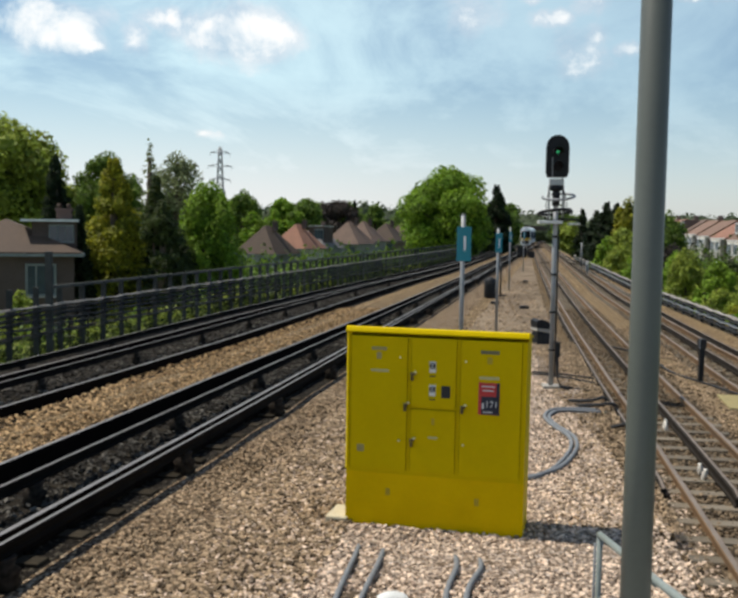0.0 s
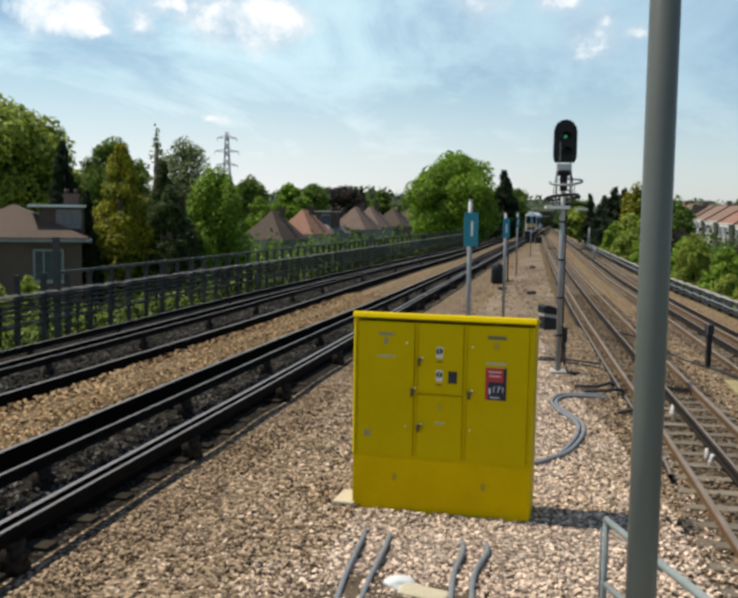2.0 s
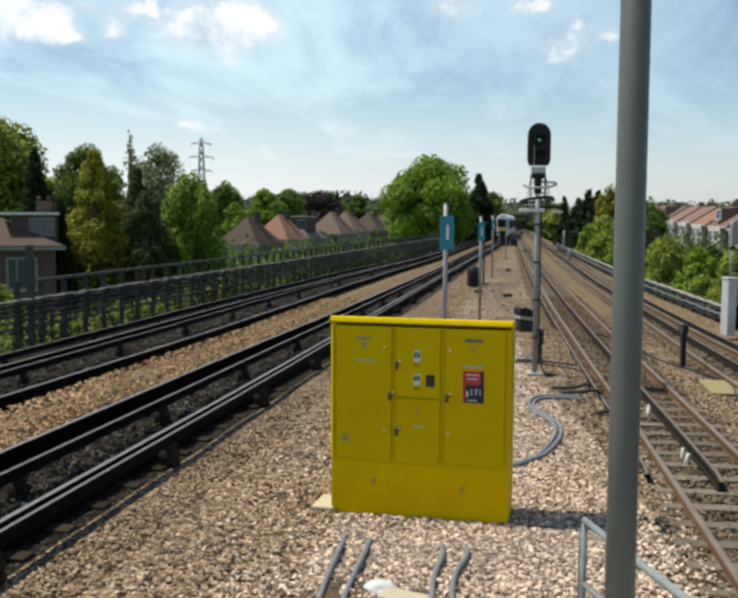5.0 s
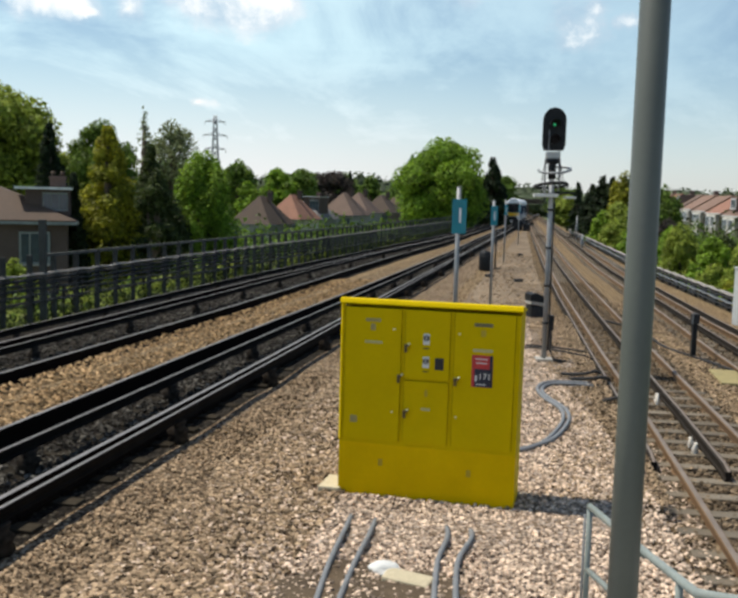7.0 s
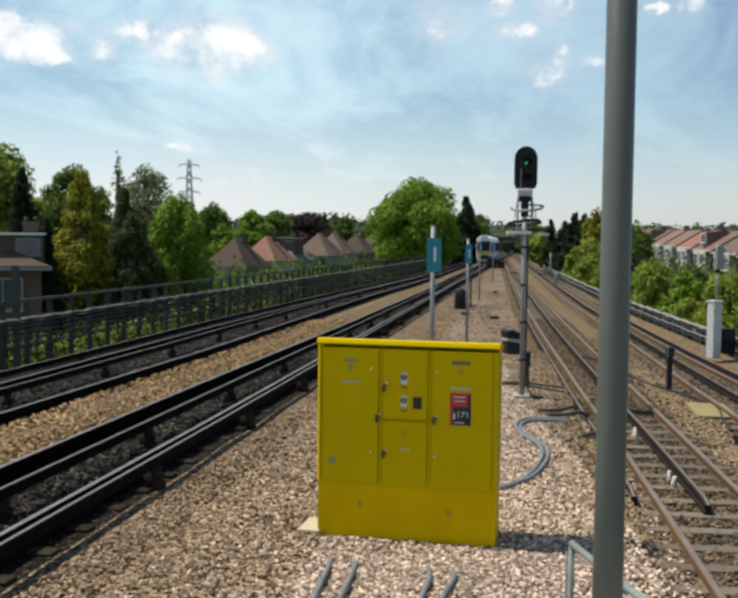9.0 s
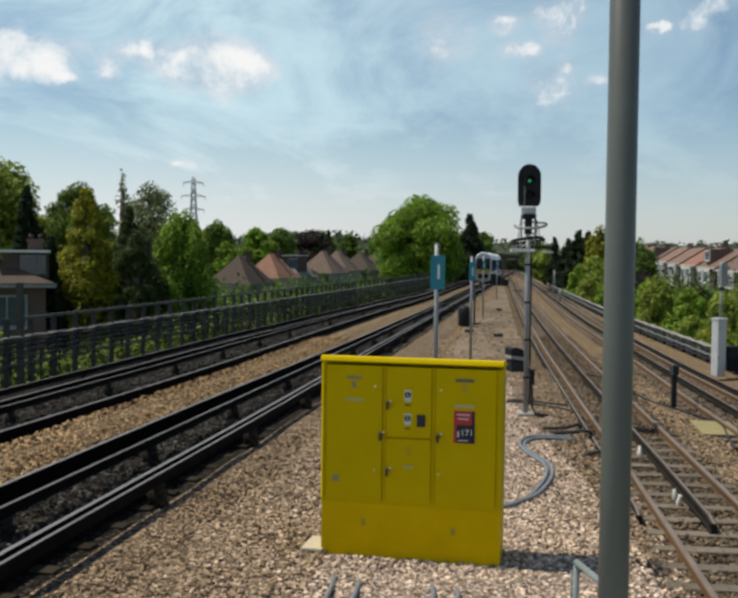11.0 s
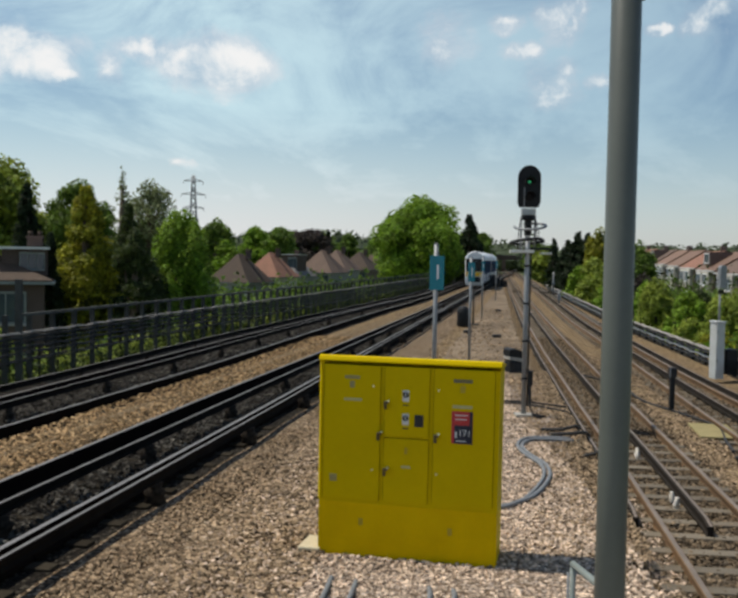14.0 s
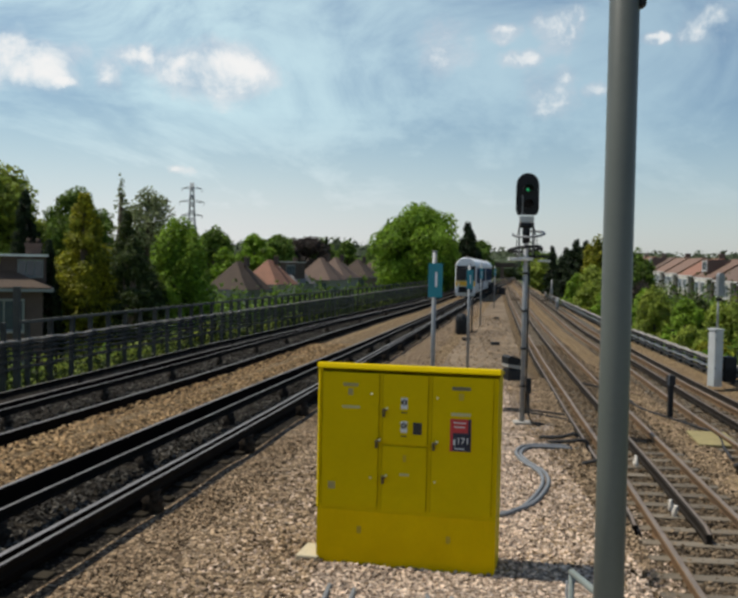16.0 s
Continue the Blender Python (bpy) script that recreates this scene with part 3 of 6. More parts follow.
stones("trackside_ballast_stones", "loose brown crushed stone beside the tracks", M_TANSTONE, 7000, 8, 32,
       lambda y: R1_RIGHT(y) + 0.3, lambda y: R2_LEFT(y) - 0.3, ZR + 0.02, 0.028, 5)

stones("path_gravel", "dark gravel strewn over the earth path", M_TANSTONE, 3000, 23, 60,
       lambda y: L1_NEAR(y) + 0.8, lambda y: R1_LEFT(y) - 0.7, 0.0, 0.035, 7)

stones("spilled_stones", "pale crushed stone spilled against the rail", M_STONE, 1300, 6.4, 15,
       lambda y: R1_LEFT(y) - 0.42, lambda y: R1_LEFT(y) - 0.06, ZR + 0.015, 0.022, 13)
stones("edge_stones", "dirty brown crushed stone at the track edge", M_TANSTONE, 6500, 6.4, 26,
       lambda y: L1_NEAR(y) + 0.56, lambda y: L1_NEAR(y) + 1.15, 0.036, 0.023, 14)
stones("track_bed_stones", "dirty brown crushed stone between the rails", M_BEDSTONE, 19000, 6.4, 40,
       lambda y: R1_LEFT(y) - 0.3, lambda y: R1_RIGHT(y) + 0.4, ZR + 0.012, 0.026, 8)
stones("far_track_bed_stones", "dirty brown crushed stone between the far rails", M_BEDSTONE, 6000, 10, 40,
       lambda y: R2_LEFT(y) - 0.3, lambda y: R2_RIGHT(y) + 0.4, ZR + 0.012, 0.028, 9)
stones("dark_track_bed_stones", "dirty grey stones on the sooty track bed", M_SOOTSTONE, 5200, 6.5, 45,
       lambda y: L1_FAR(y) + 0.15, lambda y: L1_NEAR(y) - 0.1, ZL - 0.125, 0.034, 10)
stones("fence_track_bed_stones", "dirty grey stones on the sooty track bed by the fence", M_SOOTSTONE, 4200, 10, 50,
       lambda y: L2_FAR(y) + 0.15, lambda y: L2_NEAR(y) - 0.1, ZL - 0.125, 0.036, 11)

# ---- railway tracks ----
RAIL = [(-0.055, 0.0), (0.055, 0.0), (0.055, 0.018), (0.010, 0.035), (0.010, 0.105), (0.033, 0.118), (0.033, 0.145), (0.026, 0.15),
        (-0.026, 0.15), (-0.033, 0.145), (-0.033, 0.118), (-0.010, 0.105), (-0.010, 0.035), (-0.055, 0.018)]
RAIL_M = [0, 0, 0, 0, 0, 0, 0, 1, 0, 0, 0, 0, 0, 0]
COND = [(-0.045, 0.0), (0.045, 0.0), (0.045, 0.02), (0.028, 0.035), (0.028, 0.075), (0.036, 0.085), (0.036, 0.118), (0.022, 0.125),
        (-0.012, 0.125), (-0.036, 0.118), (-0.036, 0.085), (-0.028, 0.075), (-0.028, 0.035), (-0.045, 0.02)]
COND_M = [0, 0, 0, 0, 0, 0, 0, 1, 0, 0, 0, 0, 0, 0]


def track(label, left, right, z, rows, centre, outer, side_mat, sleeper_mat, pot_mat, y_sleep, step=0.6, size=1.0, csize=1.0, lift=0.10, rise=0.075):
    """Running rails, conductor rails on insulators, and sleepers. rows: first and last Y; centre, outer: (X of Y, first Y, last Y)."""
    t = thing("railway_track", label, "railway track", group="railway tracks")
    ys = list(np.arange(rows[0], 60, 3.0)) + list(np.arange(60, rows[1], 12.0))
    for f in (left, right):
        bm = bmesh.new()
        sweep(bm, [(f(y), y, z) for y in ys], [(a * (1.0 + 0.1 * (size > 1)), b * size) for a, b in RAIL], RAIL_M)
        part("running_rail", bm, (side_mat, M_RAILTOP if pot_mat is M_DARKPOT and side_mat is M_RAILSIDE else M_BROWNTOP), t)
    for nm, spec in (("centre_conductor_rail", centre), ("outer_conductor_rail", outer)):
        if not spec:
            continue
        f, a, b = spec
        yy = [a, a + 0.25] + [y for y in ys if a + 0.5 < y < b]
        bm = bmesh.new()
        pts = [(f(y), y, z + lift - (0 if i else 0.04)) for i, y in enumerate(yy)]
        sweep(bm, pts, [(a * csize, b * csize) for a, b in COND], COND_M)
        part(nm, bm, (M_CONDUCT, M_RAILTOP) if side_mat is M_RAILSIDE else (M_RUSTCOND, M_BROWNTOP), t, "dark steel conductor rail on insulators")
    bm = bmesh.new()
    box(bm, (0, 0, 0), (1.0, 0.20, 0.12), bevel=0.012)
    me_s = mesh_of("sleeper", bm, sleeper_mat)
    bm = bmesh.new()
    lathe(bm, (0, 0, 0), [(r * size, q * lift) for r, q in ((0.05, -0.2), (0.075, 0.0), (0.06, 0.3), (0.075, 0.5), (0.045, 0.7), (0.055, 1.0))], 10)
    me_p = mesh_of("insulator", bm, pot_mat)
    me_d = me_p.copy()
    bm = bmesh.new()
    lathe(bm, (0, 0, 0), ((0.032, 0.0), (0.030, 0.03), (0.052, 0.05), (0.024, 0.075), (0.040, 0.10), (0.018, 0.12), (0.028, 0.15), (0.014, 0.155)), 10)
    box(bm, (0.05, 0.0, 0.012), (0.16, 0.07, 0.02), bevel=0.005)
    me_w = mesh_of("insulator", bm, pot_mat)
    me_d.materials[0] = M_DARKPOT
    bm = bmesh.new()
    box(bm, (0, 0, 0.02), (0.17, 0.10, 0.045), bevel=0.008)
    box(bm, (0, 0, 0.055), (0.10, 0.05, 0.03))
    me_c = mesh_of("rail_chair", bm, side_mat)
    y, i = y_sleep[0], 0
    while y < y_sleep[1]:
        l, r = left(y), right(y)
        ang = math.atan2(left(y + 1) - left(y - 1), 2)
        turn = Matrix.Rotation(-ang, 4, "Z")
        wide = (r - l) + 0.62
        sl = piece("sleeper", me_s, t, Matrix.Translation(((l + r) / 2 + random.uniform(-0.02, 0.02), y, z - 0.055 + rise - (0.028 if y > 17 else 0.0))) @ turn @ Matrix.Diagonal((wide, 1, 1, 1)))
        if y < 17:
            for x in (l, r):
                piece("rail_chair", me_c, t, Matrix.Translation((x, y, z)) @ turn)
        for spec, every in ((centre, 5), (outer, 5)):
            if spec and spec[1] < y < spec[2] and i % every == (0 if spec is centre else 2) and y < 60:
                white = pot_mat is M_POT and y < 21
                if white:
                    for dx, dy in ((-0.15, 0.0), (-0.10, 0.26)):
                        piece("insulator", me_w, t, pose(spec[0](y) + dx, y + dy + random.uniform(-0.06, 0.06), z + rise, random.uniform(-9, 9), random.uniform(-9, 9), random.uniform(0, 90)))
                else:
                    piece("insulator", me_d if pot_mat is M_POT else me_p, t, Matrix.Translation((spec[0](y), y, z)) @ turn)
        y += step if y < 36 else step * 2
        i += 1
    return t


def shifted(f, d):
    return lambda y: f(y) + d


def between(f, g):
    return lambda y: 0.5 * (f(y) + g(y))


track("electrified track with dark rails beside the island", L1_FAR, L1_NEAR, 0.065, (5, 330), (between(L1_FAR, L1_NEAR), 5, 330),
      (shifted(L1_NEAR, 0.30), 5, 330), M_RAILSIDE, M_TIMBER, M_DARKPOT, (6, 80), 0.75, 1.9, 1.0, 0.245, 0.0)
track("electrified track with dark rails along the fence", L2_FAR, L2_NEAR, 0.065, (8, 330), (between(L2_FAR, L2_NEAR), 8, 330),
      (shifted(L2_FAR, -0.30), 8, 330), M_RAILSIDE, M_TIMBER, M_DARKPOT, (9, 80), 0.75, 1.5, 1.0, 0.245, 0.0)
track("track with rusty rails on concrete sleepers", R1_LEFT, R1_RIGHT, ZR - 0.035, (5, 330), (between(R1_LEFT, R1_RIGHT), 10.95, 330),
      (shifted(R1_LEFT, -0.28), 11.3, 330), M_RAILRUST, M_SLEEPER, M_POT, (6, 80), 0.62, 1.3, 1.1, 0.10, 0.068)
track("far track with rusty rails beside the cable run", R2_LEFT, R2_RIGHT, ZR - 0.035, (8, 330), (between(R2_LEFT, R2_RIGHT), 8, 330),
      (shifted(R2_RIGHT, 0.28), 8, 330), M_RAILRUST, M_SLEEPER, M_DARKPOT, (10, 80), 0.62, 1.3, 1.1, 0.10, 0.07)

# ---- yellow equipment cabinet ----


def cabinet():
    w, d, h = 1.866, 0.56, 2.098
    c = thing("equipment_cabinet", "bright yellow steel trackside equipment cabinet with four doors", "cabinet",
              Matrix.Translation((-0.512, 9.60, 0.0)) @ Matrix.Rotation(radians(-12.3), 4, "Z") @ Matrix.Rotation(radians(0.2), 4, "Y"))
    bm = bmesh.new()
    box(bm, (w / 2, d / 2, 0.28), (w, d, 0.56), bevel=0.003)
    part("plinth", bm, M_YPLINTH, c)
    bm = bmesh.new()
    box(bm, (w / 2, d / 2, 0.56 + (h - 0.655) / 2), (w, d, h - 0.655), bevel=0.003)
    part("body", bm, M_YELLOW, c)
    bm = bmesh.new()
    # front edge rolled over, top falling towards the back
    prof = [(-0.022, h - 0.062), (-0.024, h - 0.048), (-0.006, h - 0.012), (0.012, h - 0.002), (0.03, h), (d + 0.02, h - 0.085), (d + 0.02, h - 0.10)]
    ends = [[bm.verts.new((x, py, pz)) for py, pz in prof] for x in (-0.015, w + 0.015)]
    bm.faces.new(ends[0])
    bm.faces.new(ends[1][::-1])
    for i in range(len(prof)):
        j = (i + 1) % len(prof)
        bm.faces.new((ends[0][i], ends[0][j], ends[1][j], ends[1][i]))
    part("lid", bm, M_YELLOW, c, "overhanging yellow lid")

    # added strip, turned so that the left edge shows a bright sunlit line
    bm = bmesh.new()
    box(bm, (0.016, 0.010, 0.57 + (h - 0.62) / 2), (0.04, 0.04, h - 0.64), rot=Matrix.Rotation(radians(38), 3, "Z"), bevel=0.004)
    part("sunlit_edge_strip", bm, M_YELLOW, c)

    def door(u0, u1, v0, v1):
        x0, x1, z1, z0 = u0 * w, u1 * w, h * (1 - v0), h * (1 - v1)
        bm = bmesh.new()
        box(bm, ((x0 + x1) / 2, -0.004, (z0 + z1) / 2), (x1 - x0, 0.026, z1 - z0), bevel=0.007)
        dr = part("door", bm, M_YELLOW, c)
        # added dark strip behind the door: gap shade put into its colour
        bm = bmesh.new()
        box(bm, ((x0 + x1) / 2, 0.002, (z0 + z1) / 2 + 0.009), (x1 - x0 + 0.008, 0.018, z1 - z0 - 0.010))
        part("door_gap_shade", bm, M_GAPSHADE, dr, "dark strip painting the shade in the gap round the door")
        return dr

    def fitting(parent, name, u, v, sx, sz, mat, dy=-0.0190, th=0.006, label=""):
        bm = bmesh.new()
        box(bm, (u * w, dy, h * (1 - v)), (sx, th, sz), bevel=min(sx, sz, th) * 0.2)
        return part(name, bm, mat, parent, label)

    d1 = door(0.025, 0.345, 0.045, 0.715)
    d2 = door(0.368, 0.618, 0.045, 0.388)
    d3 = door(0.368, 0.618, 0.398, 0.715)
    d4 = door(0.642, 0.972, 0.045, 0.715)
    for dr, u, v in ((d2, 0.375, 0.235), (d1, 0.338, 0.39), (d3, 0.376, 0.565), (d4, 0.655, 0.385)):
        bm = bmesh.new()
        box(bm, (u * w, -0.035, h * (1 - v)), (0.028, 0.035, 0.085), bevel=0.006)
        box(bm, (u * w + 0.012, -0.055, h * (1 - v) + 0.03), (0.05, 0.02, 0.022), bevel=0.005)
        hd = part("handle", bm, M_HANDLE, dr, "dark worn metal door handle")
        bm = bmesh.new()
        tube(bm, [(u * w + 0.032, -0.018, h * (1 - v) + 0.045), (u * w + 0.032, -0.045, h * (1 - v) + 0.045)], 0.012, 10)
        part("lock", bm, M_LOCK, dr, "small brass lock barrel")
    for dr, u, v in ((d1, 0.305, 0.145), (d4, 0.67, 0.15), (d4, 0.665, 0.56), (d1, 0.305, 0.56)):
        bm = bmesh.new()
        tube(bm, [(u * w, -0.015, h * (1 - v)), (u * w, -0.034, h * (1 - v))], 0.011, 10)
        part("lock", bm, M_LOCK, dr, "small brass lock barrel")
    # faded marks and labels
    fitting(d1, "label", 0.185, 0.105, 0.16, 0.035, M_FADED)
    fitting(d1, "label", 0.185, 0.14, 0.05, 0.07, M_FADED)
    fitting(d1, "label", 0.19, 0.215, 0.19, 0.026, M_PALELABEL, label="narrow pale label")
    fitting(d1, "label", 0.085, 0.61, 0.075, 0.075, M_FADED)
    fitting(d4, "label", 0.80, 0.10, 0.19, 0.036, M_NAMESTRIP, label="faded black name strip")
    fitting(d4, "label", 0.80, 0.14, 0.05, 0.07, M_STAIN)
    fitting(d4, "label", 0.80, 0.225, 0.20, 0.030, M_PALELABEL, label="narrow pale label")
    warn = fitting(d4, "warning_label", 0.80, 0.325, 0.215, 0.33, M_RED, label="red and blue warning label")
    fitting(warn, "blue_panel", 0.808, 0.358, 0.185, 0.185, M_NAVY, -0.0235, 0.003)
    fitting(warn, "side_strip", 0.848, 0.325, 0.030, 0.33, M_NAVY, -0.0235, 0.003)
    for v, s in ((0.265, 0.13), (0.285, 0.11), (0.39, 0.10)):
        fitting(warn, "text_bar", 0.795, v, s, 0.011, M_OFFWHITE, -0.0255, 0.003)
    fitting(warn, "text_bar", 0.768, 0.36, 0.02, 0.06, M_OFFWHITE, -0.0265, 0.003)
    me = text_mesh("171", 0.09, 0.0015)
    me.materials.append(M_OFFWHITE)
    ob = new("numerals", me)
    ob.parent = warn
    ob.matrix_basis = pose(0.815 * w, -0.0265, h * (1 - 0.352), 90, 0, 0)
    for v in (0.185, 0.30):
        lb = fitting(d2, "warning_label", 0.488, v, 0.066, 0.115, M_OFFWHITE, label="white pictogram label")
        bm = bmesh.new()
        tube(bm, [(0.488 * w, -0.0210, h * (1 - v) + 0.012), (0.488 * w, -0.0245, h * (1 - v) + 0.012)], 0.032, 14)
        part("pictogram", bm, M_INK, lb)
        fitting(lb, "pictogram_bar", 0.488, v + 0.006 - 0.012, 0.010, 0.045, M_OFFWHITE, -0.0255, 0.003)
        fitting(lb, "text_bar", 0.488, v + 0.045, 0.06, 0.012, M_INK, -0.0235, 0.003)
    fitting(d2, "dark_label", 0.563, 0.305, 0.092, 0.125, M_INK, label="square black label")
    fitting(d3, "label", 0.495, 0.455, 0.03, 0.07, M_STAIN)
    fitting(d3, "label", 0.495, 0.535, 0.095, 0.024, M_PALELABEL, label="narrow pale label")
    for u, v in ((0.245, 0.825), (0.745, 0.84)):
        fitting(c, "rust_patch", u, v, 0.045, 0.075, M_STAIN, -0.003, 0.004)
    # concrete footing showing at one end
    bm = bmesh.new()
    box(bm, (-0.09, 0.18, 0.015), (0.24, 0.46, 0.09), bevel=0.02)
    tagged(part("footing_slab", bm, M_CREAM), "pale concrete slab beside the yellow cabinet", "slab").matrix_basis = c.matrix_basis


cabinet()

# ---- platform end, ramp, handrail and lamp post ----
bm = bmesh.new()
box(bm, (-0.55, -27.0, 1.37), (4.3, 60.6, 0.16), bevel=0.02)
box(bm, (-0.55, -27.2, 0.64), (3.9, 60.0, 1.30))
tagged(part("platform", bm, M_CONCRETE), "concrete island platform end", "platform", kind="structure")
bm = bmesh.new()
vs = [bm.verts.new(p) for p in ((0.5, 3.25, 1.40), (1.6, 3.25, 1.40), (1.6, 6.6, 0.02), (0.5, 6.6, 0.02),
                                (0.5, 3.25, -0.1), (1.6, 3.25, -0.1), (1.6, 6.6, -0.1), (0.5, 6.6, -0.1))]
for q in ((0, 1, 2, 3), (7, 6, 5, 4), (0, 4, 5, 1), (1, 5, 6, 2), (2, 6, 7, 3), (3, 7, 4, 0)):
    bm.faces.new([vs[i] for i in q])
tagged(part("ramp", bm, M_CONCRETE), "concrete ramp down from the platform end", "ramp", kind="structure")


def handrail():
    h = thing("handrail", "grey-green painted tubular handrail beside the ramp", "handrail")
    bm = bmesh.new()
    tube(bm, [(1.41, 6.2, 1.05), (1.42, 5.2, 1.19), (1.44, 4.1, 1.35), (1.46, 3.1, 1.72), (1.46, 2.2, 1.95)], 0.024, 10)
    part("top_rail", bm, M_HANDRAIL, h)
    bm = bmesh.new()
    tube(bm, [(1.41, 6.2, 0.60), (1.43, 5.0, 0.83), (1.45, 3.6, 1.13), (1.46, 2.2, 1.5)], 0.020, 10)
    part("mid_rail", bm, M_HANDRAIL, h)
    for x, y, z0, z1 in ((1.41, 6.2, 0.05, 1.05), (1.44, 4.35, 0.9, 1.31), (1.46, 2.6, 1.4, 1.86)):
        bm = bmesh.new()
        tube(bm, [(x, y, z0), (x, y, z1)], 0.020, 10)
        part("post", bm, M_HANDRAIL, h)
    bm = bmesh.new()
    tube(bm, [(1.372, 6.17, 0.02), (1.372, 6.17, 1.0)], 0.009, 8)
    part("conduit", bm, M_GREYCABLE, h)
    bm = bmesh.new()
    tube(bm, [(1.425, 5.02, 1.205), (1.426, 4.92, 1.22)], 0.031, 10)
    part("joint_collar", bm, M_HANDRAIL, h)


handrail()


def lamp_post():
    p = thing("lamp_post", "grey-green painted tubular steel post on the platform", "lamp post", pose(0.805, 3.0, 1.45))
    bm = bmesh.new()
    tube(bm, [(0, 0, 0), (0, 0, 1.0), (0, 0, 4.6)], 0.0505, 24, 0.047)
    part("pole", bm, M_POLE, p)
    bm = bmesh.new()
    lathe(bm, (0, 0, 0), [(0.11, 0.0), (0.11, 0.02), (0.06, 0.03), (0.056, 0.10)], 16)
    part("base_flange", bm, M_POLE, p)
    bm = bmesh.new()
    tube(bm, [(0, 0, 2.525), (0, 0, 2.56)], 0.050, 20)
    box(bm, (0.052, -0.01, 2.515), (0.02, 0.05, 0.04), bevel=0.006)
    part("clamp_band", bm, M_BLACK, p, "black clamp band")
    bm = bmesh.new()
    tube(bm, [(0, 0, 4.5), (-0.05, -0.2, 4.75), (-0.1, -0.7, 4.85)], 0.03, 10)
    part("lamp_arm", bm, M_POLE, p)
    bm = bmesh.new()
    box(bm, (-0.11, -0.95, 4.86), (0.22, 0.55, 0.10), bevel=0.04)
    part("lamp_head", bm, M_GALV, p)


lamp_post()

# ---- colour light signal ----


def signal():
    s = thing("railway_signal", "tall railway signal with black head showing green on steel post", "signal", pose(3.10, 18.37, 0, 0, 0, -3))
    bm = bmesh.new()
    tube(bm, [(0, 0, 0), (0, 0, 4.0)], 0.048, 14)
    part("post", bm, M_GALV, s)
    for z in (0.75, 1.5, 2.25, 3.0):
        bm = bmesh.new()
        tube(bm, [(0, 0, z), (0, 0, z + 0.04)], 0.068, 14)
        part("post_band", bm, M_BLACK, s)
    bm = bmesh.new()
    box(bm, (0, 0, 0.03), (0.34, 0.34, 0.06), bevel=0.01)
    part("base_plate", bm, M_CONCRETE, s)
    # oval black head
    bm = bmesh.new()
    pts = [(0.225 * math.cos(a), 0.60 + 0.24 * math.sin(a)) for a in np.linspace(0, math.pi, 15)]
    pts += [(-0.225, 0.12), (-0.19, 0.02), (0.19, 0.02), (0.225, 0.12)]
    front = [bm.verts.new((x, -0.09, 4.16 + z)) for x, z in pts]
    back = [bm.verts.new((x * 0.92, 0.12, 4.16 + z * 0.98)) for x, z in pts]
    bm.faces.new(front)
    bm.faces.new(back[::-1])
    for i in range(len(pts)):
        j = (i + 1) % len(pts)
        bm.faces.new((front[i], back[i], back[j], front[j]))
    head = part("signal_head", bm, M_BLACK, s, "oval matt black signal head")
    for z, m in ((4.67, M_GREENLAMP), (4.38, M_LENS)):
        bm = bmesh.new()
        tube(bm, [(0.0, -0.088, z), (0.0, -0.105, z)], 0.03 if m is M_GREENLAMP else 0.085, 18)
        part("lens", bm, m, head, "lit green lens" if m is M_GREENLAMP else "dark unlit lens")
        bm = bmesh.new()
        rings = []
        for yy, r in ((-0.09, 0.10), (-0.30, 0.105)):
            rings.append([(r * math.cos(a), yy, z + r * math.sin(a)) for a in np.linspace(-0.2, math.pi + 0.2, 13)])
        inner = [[(x * 0.9, y, z + (zz - z) * 0.9) for x, y, zz in rg] for rg in rings]
        vo = [[bm.verts.new(p) for p in rg] for rg in rings + inner]
        for i in range(12):
            bm.faces.new((vo[0][i], vo[1][i], vo[1][i + 1], vo[0][i + 1]))
            bm.faces.new((vo[2][i], vo[2][i + 1], vo[3][i + 1], vo[3][i]))
            bm.faces.new((vo[1][i], vo[3][i], vo[3][i + 1], vo[1][i + 1]))
        part("hood", bm, M_BLACK, head, "black lamp hood")
    bm = bmesh.new()
    box(bm, (-0.10, -0.13, 4.36), (0.018, 0.02, 0.40))
    part("aerial_bar", bm, M_GALV, head)
    bm = bmesh.new()
    box(bm, (0, 0, 4.085), (0.28, 0.18, 0.13), bevel=0.02)
    part("junction_box", bm, M_CASEGREY, s, "pale grey junction box")
    bm = bmesh.new()
    tube(bm, [(0, 0, 3.62), (0, 0, 4.02)], 0.075, 12)
    tube(bm, [(0, 0, 3.92), (0, 0, 4.02)], 0.12, 12)
    part("collar", bm, M_BLACK, s)
    # maintenance cage: guard rail, grating, ladder
    bm = bmesh.new()
    ring = [(0.31 * math.cos(a) + 0.04, -0.05 + 0.30 * math.sin(a), 3.80 + 0.07 * math.sin(a + 0.3)) for a in np.linspace(-3.4, 1.9, 22)]
    tube(bm, ring, 0.024, 8)
    part("guard_rail", bm, M_GALV, s)
    bm = bmesh.new()
    ring = [(0.33 * math.cos(a), 0.32 * math.sin(a), 3.50 + 0.05 * math.sin(a + 2.5)) for a in np.linspace(0.2, 5.6, 22)]
    tube(bm, ring, 0.03, 8)
    part("guard_rail", bm, M_BLACK, s)
    bm = bmesh.new()
    for k in range(5):
        box(bm, (-0.12 + 0.004 * k, -0.22 + 0.10 * k, 3.30), (0.46, 0.055, 0.06), bevel=0.01)
